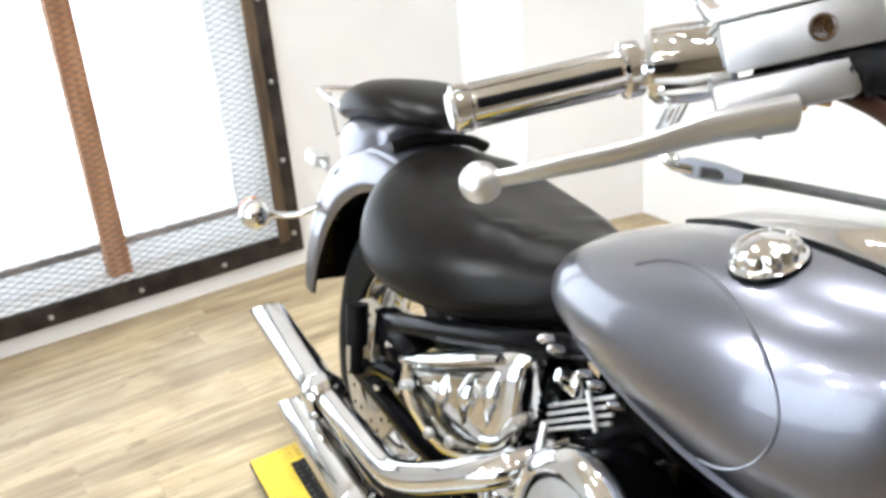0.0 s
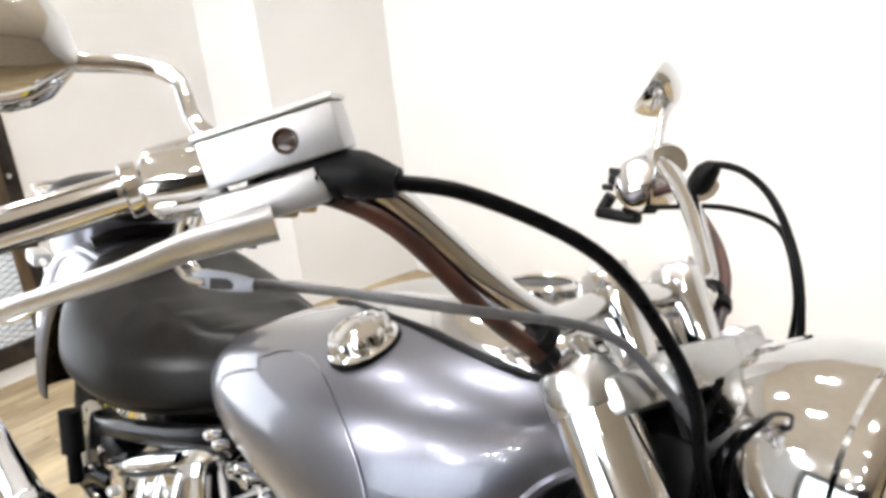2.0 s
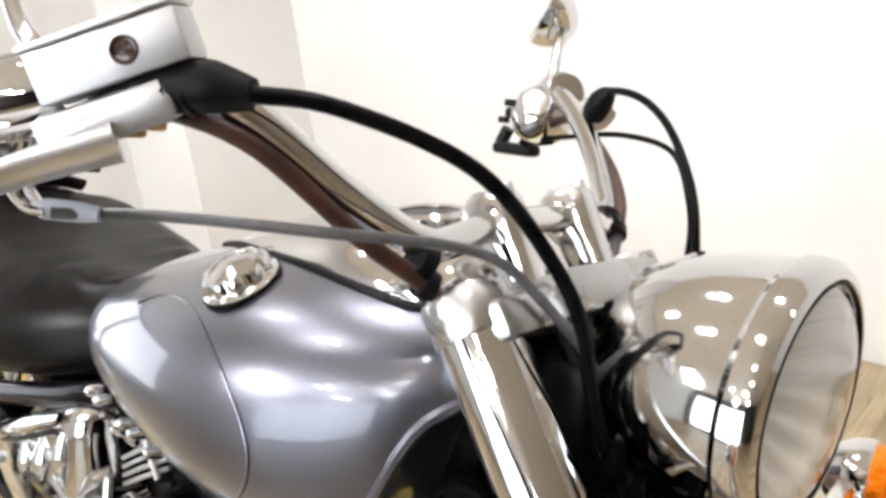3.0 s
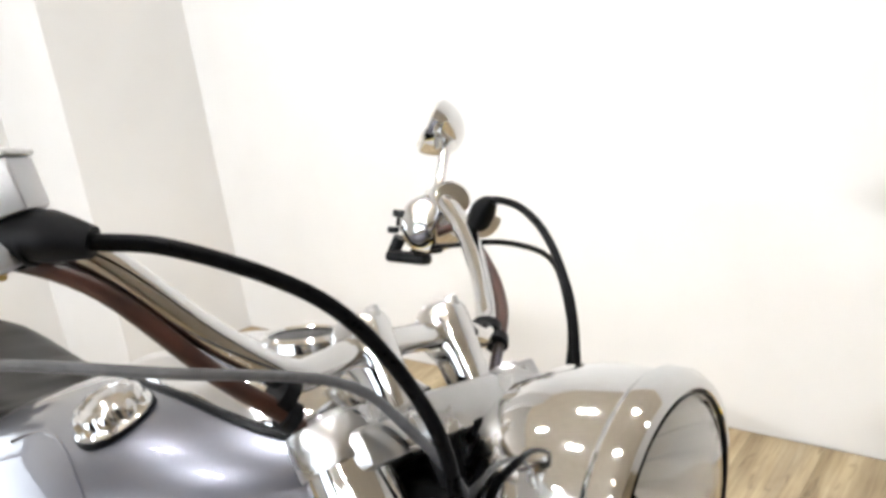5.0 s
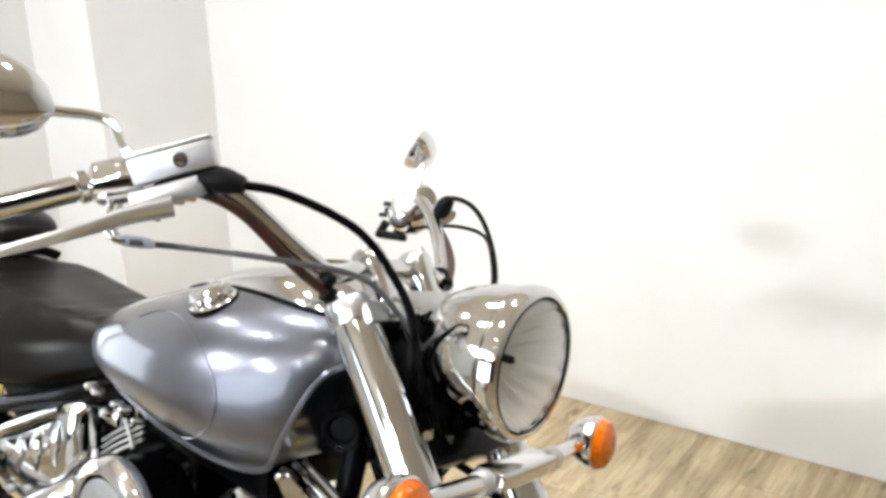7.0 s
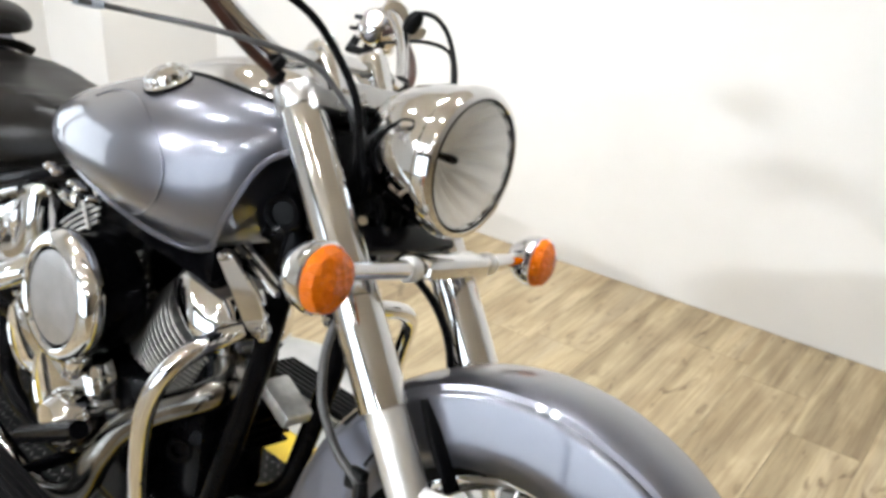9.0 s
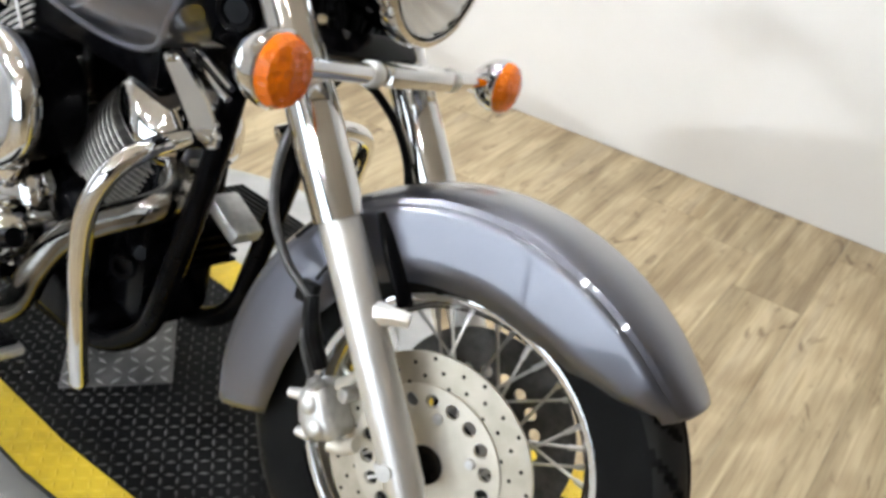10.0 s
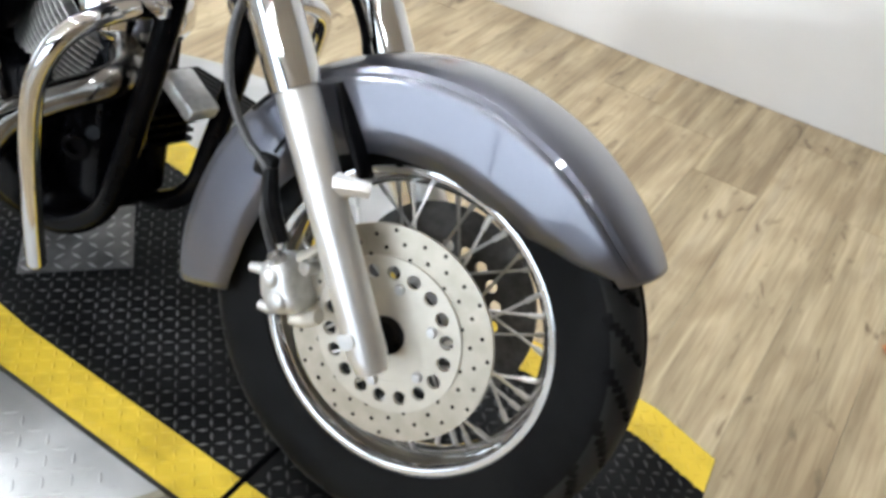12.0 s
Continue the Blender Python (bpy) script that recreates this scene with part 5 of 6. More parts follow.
TANK_BOLTS = ((-0.988, 0.69), (-0.964, 0.687), (-0.9, 0.684), (-0.876, 0.682), (-0.836, 0.676))
# rolled lower edge
for s in (-1, 1):
    bm = B()
    edge = [(r[0], s * (tank_side(r[0], r[5]) + 0.001), r[5] - 0.001) for r in TANK_ROWS[2:-10:2]]
    tube(bm, edge, 0.0058, 8, 1)
    part("tank_flange", bm, PAINT, tank, "rolled lower tank edge", MAIN)

# bright bolts under the rear of the tank
for x, z in TANK_BOLTS:
    bm = B()
    lathe(bm, [(0.0, 0.01), (0.004, 0.009), (0.007, 0.004), (0.007, -0.01)], facing((x, -0.163, z), (-0.3, -1, 0.2)), 10)
    part("tank_bolt", bm, CHROME, tank, "small chrome bolt under the tank", MAIN)

# filler cap
CAPX, CAPY = -0.695, -0.135
cp = tank_skin(CAPX, CAPY)
cn = (tank_skin(CAPX + 0.02, CAPY) - tank_skin(CAPX - 0.02, CAPY)).cross(tank_skin(CAPX, CAPY + 0.02) - tank_skin(CAPX, CAPY - 0.02)).normalized()
bm = B()
rings = []
for r, h, lobe in ((0.036, -0.01, 0), (0.041, 0.0, 0), (0.0415, 0.004, 0), (0.038, 0.007, 0), (0.0375, 0.009, 0.5), (0.0375, 0.012, 1), (0.037, 0.02, 1), (0.034, 0.0245, 0.8), (0.027, 0.0265, 0.2), (0.026, 0.025, 0), (0.022, 0.025, 0), (0.018, 0.028, 0), (0.0, 0.03, 0)):
    rings.append([facing(cp, cn) @ Vector(((q := 0.88 * max(r, 1e-5) - 0.0035 * lobe * (0.5 + 0.5 * math.cos(10 * a)) ** 2) * math.cos(a), q * math.sin(a), h * 0.8)) for a in (2 * math.pi * k / 80 for k in range(80))])
skin(bm, rings)
part("filler_cap", bm, CHROME, tank, "chrome fuel filler cap", MAIN)
bm = B()
lathe(bm, [(0.034, -0.008), (0.038, -0.003), (0.038, 0.002), (0.035, 0.0035)], facing(cp, cn), 32, close=True)
part("cap_gasket", bm, RUBBER, tank, "", MAIN)

# chrome console along the top of the tank
CON = [(-0.485, 0.03, 0.9, 0.92, 2.0), (-0.5, 0.052, 0.9, 0.938, 2.0), (-0.53, 0.076, 0.905, 0.957, 2.0), (-0.58, 0.088, 0.905, 0.968, 2.0), (-0.63, 0.091, 0.905, 0.966, 2.0), (-0.69, 0.088, 0.9, 0.953, 2.0), (-0.76, 0.078, 0.885, 0.935, 2.0), (-0.83, 0.056, 0.865, 0.91, 2.0), (-0.9, 0.032, 0.845, 0.878, 2.0), (-0.94, 0.012, 0.83, 0.853, 2.0)]
part("tank_console", loft(CON, 5, 48, 0.2, 6), CHROME, tank, "chrome instrument console on the tank", MAIN, smooth=60)
bm = B()
edge = []
for r in curve_table(CON, 2):
    for_y = -(r[1] + 0.002)
    edge.append(tank_skin(r[0], for_y, 0.001))
tube(bm, edge, 0.0038, 8, 1)
part("console_gasket", bm, RUBBER, tank, "black rubber console edge", MAIN)
bm = B()
edge = [Vector((q.x, -q.y, q.z)) for q in edge]
tube(bm, edge, 0.0038, 8, 1)
part("console_gasket", bm, RUBBER, tank, "black rubber console edge", MAIN)
bm = B()
gm = facing((-0.6, 0.0, 0.968), (-0.12, 0, 1))
lathe(bm, [(0.0, 0.0025), (0.032, 0.0025), (0.034, 0.0), (0.034, -0.012)], gm, 32)
part("speedometer", bm, BLACK, tank, "black speedometer face", MAIN)
bm = B()
lathe(bm, [(0.031, 0.003), (0.034, 0.005), (0.038, 0.001), (0.039, -0.012), (0.034, -0.012)], gm, 32, close=True)
part("speedometer_bezel", bm, CHROME, tank, "", MAIN)

# ---- seats and rear ----
SEAT = [(-1.06, 0.015, 0.715, 0.745, 2.1), (-1.085, 0.055, 0.67, 0.757, 2.1), (-1.13, 0.1, 0.635, 0.764, 2.2), (-1.2, 0.148, 0.605, 0.768, 2.3), (-1.29, 0.184, 0.58, 0.77, 2.4), (-1.38, 0.2, 0.565, 0.772, 2.4), (-1.46, 0.206, 0.56, 0.776, 2.4), (-1.53, 0.2, 0.568, 0.783, 2.4), (-1.585, 0.178, 0.59, 0.787, 2.3), (-1.625, 0.137, 0.625, 0.782, 2.2), (-1.645, 0.08, 0.67, 0.765, 2.1)]
bm = loft(SEAT, 6, 96, 0.3, 8)
for v in bm.verts:
    row = min(SEAT, key=lambda r: abs(r[0] - v.co.x))
    u = abs(v.co.y) / max(row[1], 0.01)
    if v.co.z > 0.68 and u < 1:
        ridge = math.exp(-((u - 0.62) / 0.13) ** 2)
        v.co.z += (0.007 * ridge - 0.012 * math.exp(-(u / 0.4) ** 2)) * min(1, max(0, (-1.1 - v.co.x) / 0.12)) * min(1, max(0, (1.63 + v.co.x) / 0.1))
seat = part("seat", bm, LEATHER, bike, "wide black vinyl rider's saddle", MAIN, smooth=70)
bm = B()
edge = []
for r in evened(curve_table(SEAT, 3), 4):
    z = r[2] + (r[3] - r[2]) * 0.14
    edge.append((r[0], -r[1] * (1 - (0.16 / 0.3) ** r[4]) ** (1 / r[4]) - 0.0015, z))
tube(bm, edge, 0.003, 6, 1)
edge = [(x, -y, z) for x, y, z in edge]
tube(bm, edge, 0.003, 6, 1)
part("piping", bm, LEATHER, seat, "", MAIN)
PIL = [(-1.62, 0.05, 0.815, 0.845, 2.2), (-1.66, 0.098, 0.812, 0.868, 2.5), (-1.75, 0.125, 0.805, 0.882, 2.7), (-1.85, 0.127, 0.786, 0.872, 2.7), (-1.93, 0.11, 0.762, 0.842, 2.5), (-1.97, 0.06, 0.755, 0.805, 2.2)]
part("pillion_pad", loft(PIL, 4, 40, 0.35), LEATHER, bike, "black vinyl passenger pad", MAIN, smooth=70)
PBASE = [(-1.71, 0.05, 0.74, 0.82, 2.4), (-1.73, 0.092, 0.71, 0.822, 2.8), (-1.8, 0.112, 0.69, 0.815, 3.0), (-1.87, 0.114, 0.67, 0.8, 3.0), (-1.93, 0.1, 0.66, 0.785, 2.8), (-1.97, 0.055, 0.66, 0.77, 2.4)]
part("pillion_base", loft(PBASE, 4, 40, 0.5), PAINT, bike, "silver-blue painted base under the passenger pad", MAIN, smooth=60)
bm = B()
tube(bm, [(-1.66, -0.1, 0.775), (-1.655, -0.05, 0.79), (-1.655, 0.05, 0.79), (-1.66, 0.1, 0.775)], 0.014, 12, 4, flat=0.7)
part("seat_strap", bm, LEATHER, bike, "black strap behind the saddle", MAIN)
RX = Vector((-1.64, 0, 0.326))
rear = wheel("rear_wheel", RX, 0.326, 0.205, 0.086, MAIN, 40, 0.075, 0.08, "black rear tyre on a wire-spoked wheel", 0.055)
rf = part("rear_fender", fender(B(), RX, (74, 90, 106, 122, 138, 154, 168, 178), (0.44, 0.452, 0.462, 0.47, 0.475, 0.474, 0.468, 0.462), (0.37, 0.358, 0.352, 0.348, 0.348, 0.35, 0.358, 0.37), (0.1, 0.11, 0.116, 0.118, 0.118, 0.117, 0.115, 0.112), 0.055), PAINT, bike, "silver-blue rear fender", MAIN)
thick(rf, 0.003)
rl = part("fender_liner", fender(B(), RX, (72, 90, 106, 122, 138, 154, 168, 178), (0.43, 0.444, 0.454, 0.462, 0.467, 0.466, 0.46, 0.454), (0.368, 0.356, 0.35, 0.346, 0.346, 0.348, 0.356, 0.368), (0.095, 0.105, 0.111, 0.113, 0.113, 0.112, 0.11, 0.107), 0.055), BLACK, bike, "black inside of the rear fender", MAIN)
thick(rl, 0.002)
for s in (-1, 1):
    bm = B()
    tube(bm, [(-1.99, s * 0.118, 0.56), (-2.02, s * 0.16, 0.53), (-2.075, s * 0.2, 0.515)], 0.008, 12, 4)
    part("signal_stalk", bm, CHROME, bike, m=MAIN)
    bm = B()
    bmesh.ops.create_uvsphere(bm, u_segments=24, v_segments=16, radius=0.036, matrix=Matrix.Translation((-2.085, s * 0.234, 0.514)))
    o = part("rear_turn_signal", bm, CHROME, bike, "round chrome rear turn signal", MAIN, smooth=60)
    bm = B()
    lathe(bm, [(0.033, 0.0), (0.033, 0.008), (0.024, 0.02), (0.0, 0.025)], facing((-2.1, s * 0.234, 0.514), (-1, 0, 0)), 24)
    part("lens", bm, AMBER, o, "orange turn signal lens", MAIN)
bm = B()
tube(bm, [(-2.02, -0.07, 0.78), (-2.12, -0.08, 0.79), (-2.16, -0.06, 0.795), (-2.16, 0.06, 0.795), (-2.12, 0.08, 0.79), (-2.02, 0.07, 0.78)], 0.006, 10, 6)
tube(bm, [(-2.13, -0.06, 0.79), (-2.08, -0.05, 0.7)], 0.006, 8, 2, smooth=False)
part("grab_rail", bm, CHROME, bike, "chrome grab rail", MAIN)
bm = B()
box(bm, -2.16, -2.09, -0.1, -0.06, 0.62, 0.65, 0.005)
tube(bm, [(-2.05, -0.08, 0.63), (-2.1, -0.08, 0.635)], 0.008, 8, 2, smooth=False)
part("plate_bracket", bm, CAST, bike, m=MAIN)
for s in (-1, 1):
    bm = B()
    lathe(bm, [(0.0, 0.004), (0.006, 0.004), (0.008, 0.0)], facing((-1.9, s * 0.121, 0.665), (0, s, 0)), 12)
    part("fender_bolt", bm, BOLT, bike, m=MAIN)
# rear disc, shock and swing arm on the near side
bm = B()
lathe(bm, [(0.09, -0.003), (0.14, -0.003), (0.14, 0.003), (0.09, 0.003)], facing(RX + Vector((0, -0.105, 0)), (0, 1, 0)), 64, close=True)
part("rear_brake_disc", bm, STEEL_DISC, rear, m=MAIN)
bm = B()
for k in range(24):
    a = 2 * math.pi * k / 24
    rr = 0.107 if k % 2 else 0.124
    lathe(bm, [(0.0, 0.0), (0.005, 0.0), (0.005, 0.0008), (0.0, 0.0008)], facing(RX + Vector((rr * math.cos(a), -0.1085, rr * math.sin(a))), (0, -1, 0)), 8)
tagged(part("drilling", bm, BLACK, rear, m=MAIN), kind="stuff")
bm = B()
lathe(bm, [(0.0, 0.02), (0.07, 0.02), (0.098, 0.008), (0.105, -0.015), (0.105, -0.05)], facing(RX + Vector((0, 0.13, 0)), (0, 1, 0)), 40)
part("drive_housing", bm, BLACK, bike, "round black shaft drive housing", MAIN)
bm = B()
skin(bm, [[(x, y, z) for x, z in ((-1.33, 0.62), (-1.295, 0.62), (-1.21, 0.34), (-1.22, 0.2), (-1.255, 0.2), (-1.25, 0.34))] for y in (-0.1, 0.1)])
part("splash_guard", bm, BLACK, bike, "black splash guard ahead of the rear wheel", MAIN, smooth=30)
bm = B()
tube(bm, [(-1.64, -0.125, 0.326), (-1.35, -0.12, 0.33), (-1.12, -0.1, 0.34)], [0.024, 0.028, 0.03], 14, 4)
tube(bm, [(-1.64, 0.135, 0.326), (-1.35, 0.15, 0.33), (-1.12, 0.13, 0.36)], [0.024, 0.028, 0.03], 14, 4)
part("swing_arm", bm, BLACK, bike, "black swing arm", MAIN)
bm = B()
tube(bm, [(-1.575, -0.17, 0.415), (-1.59, -0.17, 0.49)], 0.021, 16, 2, smooth=False)
tube(bm, [(-1.565, -0.17, 0.36), (-1.575, -0.17, 0.415)], 0.013, 12, 2, smooth=False)
part("rear_peg", bm, RUBBER, bike, "black folding passenger peg", MAIN)
bm = B()
box(bm, -1.56, -1.36, -0.15, -0.1, 0.37, 0.5, 0.015)
tube(bm, [(-1.56, -0.155, 0.36), (-1.5, -0.155, 0.4), (-1.42, -0.15, 0.42)], 0.014, 10, 3)
part("strut_bracket", bm, BLACK, bike, "black rear strut bracket", MAIN)
for x, z in ((-1.53, 0.4), (-1.47, 0.46), (-1.41, 0.4), (-1.38, 0.47), (-1.5, 0.36)):
    bm = B()
    lathe(bm, [(0.0, 0.008), (0.006, 0.007), (0.008, 0.003), (0.008, -0.004)], facing((x, -0.152, z), (0, -1, 0)), 10)
    part("bracket_bolt", bm, CHROME, bike, m=MAIN)

# frame
bm = B()
for s in (-1, 1):
    tube(bm, [(-0.46, s * 0.03, 0.82), (-0.452, s * 0.06, 0.68), (-0.456, s * 0.08, 0.54), (-0.505, s * 0.084, 0.33), (-0.54, s * 0.088, 0.23), (-0.63, s * 0.095, 0.16), (-0.74, s * 0.1, 0.147), (-0.9, s * 0.11, 0.145), (-1.15, s * 0.12, 0.17), (-1.25, s * 0.1, 0.32), (-1.28, s * 0.1, 0.52)], 0.0185, 14, 5)
    tube(bm, [(-0.5, s * 0.02, 0.87), (-0.8, s * 0.04, 0.74), (-1.02, s * 0.13, 0.665), (-1.2, s * 0.148, 0.6), (-1.4, s * 0.148, 0.528), (-1.5, s * 0.14, 0.49)], 0.018, 12, 5)
tube(bm, [(-0.44, 0, 0.8), (-0.49, 0, 0.94)], 0.038, 20, 2, smooth=False)
part("frame", bm, BLACK, bike, "glossy black tube frame", MAIN)
bm = B()
box(bm, -0.98, -0.6, -0.085, 0.085, 0.6, 0.7, 0.02)
part("air_box", bm, BLACK, bike, "black box under the tank", MAIN)
bm = B()
box(bm, -0.62, -0.45, -0.055, 0.055, 0.7, 0.86, 0.02)
part("electrics_box", bm, BLACK, bike, "black box with coils and wiring", MAIN)
bm = B()
lathe(bm, [(0.0, 0.004), (0.017, 0.004), (0.02, 0.008), (0.027, 0.01), (0.03, 0.004), (0.03, -0.012)], facing((-0.445, -0.088, 0.775), (0.5, -1, 0)), 24)
part("horn", bm, BLACK, bike, "round black horn", MAIN)
for k in range(2):
    bm = B()
    tube(bm, [(-0.54 + 0.022 * k, -0.087, 0.69 + 0.013 * k), (-0.48 + 0.012 * k, -0.089, 0.675 + 0.012 * k), (-0.426 + 0.004 * k, -0.094, 0.66 + 0.016 * k)], 0.0055, 8, 3)
    part("breather_pipe", bm, CHROME, bike, "thin chrome breather pipe", MAIN)

# ---- engine ----
BAR_Z0 = 0.576


def finned():
    """A block with a comb of cooling fins, drawn as one outline across."""
    side = [(-0.578, 0.332), (-0.535, 0.332)]
    for k in range(4):
        z = 0.338 + 0.016 * k
        side += [(-0.535, z), (-0.52, z), (-0.52, z + 0.006), (-0.535, z + 0.006)]
    side += [(-0.535, 0.402), (-0.578, 0.402)]
    b = B()
    skin(b, [[(x, y, z) for x, z in side] for y in (-0.03, 0.056)])
    return b


# pale plate added to paint the white-lit top of the box here
bm = B()
box(bm, -0.525, -0.44, -0.025, 0.03, 0.43, 0.455, 0.006, pose(-0.48, 0, 0.44, 0, 24, 0) @ pose(0.48, 0, -0.44))
part("lit_plate", bm, CAST, bike, "pale plate for a white-lit face between the downtubes", MAIN)

bm = B()
box(bm, -1.1, -0.68, -0.13, 0.13, 0.13, 0.42, 0.04, None, 3)
tube(bm, [(-0.665, -0.02, 0.4), (-0.66, 0, 0.28), (-0.7, 0, 0.18)], [0.06, 0.075, 0.05], 16, 3)
box(bm, -1.2, -1.02, -0.11, 0.11, 0.2, 0.5, 0.03, None, 3)
# two black blocks added so the shaded space round the engine reads dark
part("front_filler", box(B(), -0.67, -0.585, -0.07, 0.075, 0.2, 0.5, 0.02), BLACK, bike, "black filler block for the shade behind the downtubes", MAIN)
part("under_filler", box(B(), -0.98, -0.66, -0.1, 0.12, 0.125, 0.2, 0.03, None, 3), BLACK, bike, "black filler block for the shade under the engine", MAIN)
part("regulator", finned(), BLACK, bike, "black finned regulator between the downtubes", MAIN, smooth=0)
part("crankcase", bm, BLACK, bike, "black crankcase", MAIN)


def cylinder(base, tilt, label, gap, cover):
    """A finned cylinder standing on base, leaning tilt degrees ahead, with a chrome rocker cover."""
    d = Vector((math.sin(radians(tilt)), 0, math.cos(radians(tilt))))
    m0 = facing(base, d)
    bm = B()
    lathe(bm, [(0.074, 0.0), (0.074, 0.25)], m0, 32)
    barrel = part("cylinder_barrel", bm, BLACK, bike, label, MAIN)
    count = int(0.19 / gap)
    for k in range(count):
        r = 0.1 + 0.01 * math.sin(math.pi * k / count)
        bm = lathe(B(), [(0.07, -0.0022), (r - 0.002, -0.0022), (r, -0.001), (r, 0.001), (r - 0.002, 0.0022), (0.07, 0.0022)], None, 40, close=True)
        put("cooling_fin", mesh_of("cooling_fin", bm, FIN, 30), barrel, MAIN @ m0 @ Matrix.Translation((0, 0, 0.04 + gap * k)))
    bm = B()
    rows = []
    for h, w in ((0.232, 0.094), (0.238, 0.1), (0.256, 0.1), (0.28, 0.089), (0.302, 0.067), (0.316, 0.036), (0.32, 0.004)):
        ring = []
        for k in range(32):
            t = 2 * math.pi * k / 32
            c, s = math.cos(t), math.sin(t)
            ring.append(m0 @ Vector((w * math.copysign(abs(c) ** 0.85, c), w * math.copysign(abs(s) ** 0.85, s), h)))
        rows.append(ring)
    skin(bm, rows)
    part("rocker_cover", bm, cover, barrel, "chrome rocker cover" if cover is CHROME else "black rocker cover", MAIN, smooth=60)
    for s in (-1, 1):
        bm = B()
        tube(bm, [m0 @ Vector((s * 0.03, -0.1, 0.045)), m0 @ Vector((s * 0.03, -0.1, 0.232))], 0.005, 8, 1, smooth=False)
        part("head_bolt", bm, POLISHED, barrel, "", MAIN)


cylinder(Vector((-0.79, 0, 0.352)), 38, "black front cylinder", 0.0115, CHROME)
cylinder(Vector((-0.815, 0, 0.352)), -38, "black rear cylinder", 0.016, BLACK)
for k in range(4):
    bm = B()
    tube(bm, [(-1.014, -0.12, BAR_Z0 - 0.0122 * k), (-0.95, -0.126, BAR_Z0 + 0.041 - 0.0122 * k), (-0.886, -0.12, BAR_Z0 + 0.081 - 0.0122 * k)], 0.003, 8, 3)
    part("fin_bar", bm, POLISHED, bike, "bright cooling fin edge of the rear cylinder", MAIN)
bm = B()
tube(bm, [(-0.93, -0.129, BAR_Z0 + 0.068), (-0.9, -0.129, BAR_Z0 + 0.026)], 0.0038, 8, 3, smooth=False)
part("fin_brace", bm, POLISHED, bike, "", MAIN)
# round covers on the right crankcase
for (x, y, z, r, dep) in ((-0.85, -0.135, 0.33, 0.115, 0.06), (-0.775, -0.135, 0.315, 0.055, 0.11), (-1.03, -0.12, 0.36, 0.085, 0.055), (-0.79, -0.18, 0.42, 0.035, 0.03)):
    bm = B()
    lathe(bm, [(r, 0.0), (r, dep * 0.5), (r * 0.96, dep * 0.7), (r * 0.86, dep * 0.82), (r * 0.82, dep * 0.78), (r * 0.6, dep * 0.95), (0.0, dep)], facing((x, y, z), (0, -1, 0)), 40)
    part("engine_cover", bm, CHROME, bike, "round chrome engine cover", MAIN)
    for k in range(6):
        a = 2 * math.pi * k / 6 + 0.3
        bm = B()
        lathe(bm, [(0.0, dep * 0.5 + 0.012), (0.006, dep * 0.5 + 0.01), (0.007, dep * 0.4)], facing((x + r * 0.93 * math.cos(a), y - 0.006, z + r * 0.93 * math.sin(a)), (0, -1, 0)), 8)
        part("cover_screw", bm, CHROME, bike, m=MAIN)
# air cleaner
ACM = facing((-0.806, -0.138, 0.524), (0.02, -1, 0.02)) @ Matrix.Scale(1.08, 4)
bm = B()
lathe(bm, [(0.05, -0.03), (0.084, -0.02), (0.092, 0.0), (0.092, 0.06), (0.09, 0.068)], ACM, 48)
part("air_cleaner", bm, BLACK, bike, "round black air cleaner body", MAIN)
bm = B()
lathe(bm, [(0.099, 0.056), (0.1025, 0.06), (0.103, 0.068), (0.101, 0.077), (0.096, 0.085), (0.089, 0.09), (0.081, 0.092), (0.077, 0.09), (0.075, 0.084), (0.0, 0.084)], ACM, 64)
cov = part("air_cleaner_cover", bm, CHROME, bike, "round chrome air cleaner cover with fine ribs", MAIN)
part("cover_face", lathe(B(), [(0.0705, 0.0835), (0.0705, 0.086), (0.067, 0.0872), (0.0, 0.0872)], ACM, 48), SATIN, cov, "satin grey cover face", MAIN)
part("cover_groove", lathe(B(), [(0.0755, 0.0845), (0.0702, 0.0845)], ACM, 48), BLACK, cov, "dark groove round the cover face", MAIN)
rib_b = B()
for k in range(-6, 8):
    yy = k * 0.0062
    half = math.sqrt(max(0, 0.0705 ** 2 - yy ** 2))
    box(rib_b, -half * 0.95, half * 0.95, yy - 0.0013, yy + 0.0013, 0.0868, 0.0879, 0.0, ACM)
tagged(part("rib", rib_b, SATIN, cov, "fine raised rib", MAIN, smooth=0), kind="stuff")
bm = B()
box(bm, -0.87, -0.8, -0.05, 0.05, 0.5, 0.64, 0.02)
part("carburettor", bm, BLACK, bike, m=MAIN)
bm = B()
box(bm, -0.99, -0.94, -0.14, -0.1, 0.622, 0.655, 0.011, None, 3)
lathe(bm, [(0.0, 0.012), (0.008, 0.012), (0.011, 0.006), (0.011, -0.02)], facing((-0.965, -0.14, 0.645), (-0.3, -1, 0.4)), 16)
part("choke_body", bm, CHROME, bike, m=MAIN)
bm = B()
tube(bm, [(-0.945, -0.16, 0.5), (-0.95, -0.17, 0.54), (-0.965, -0.16, 0.585)], [0.006, 0.007, 0.005], 10, 4)
part("idle_knob", bm, POLISHED, bike, m=MAIN)
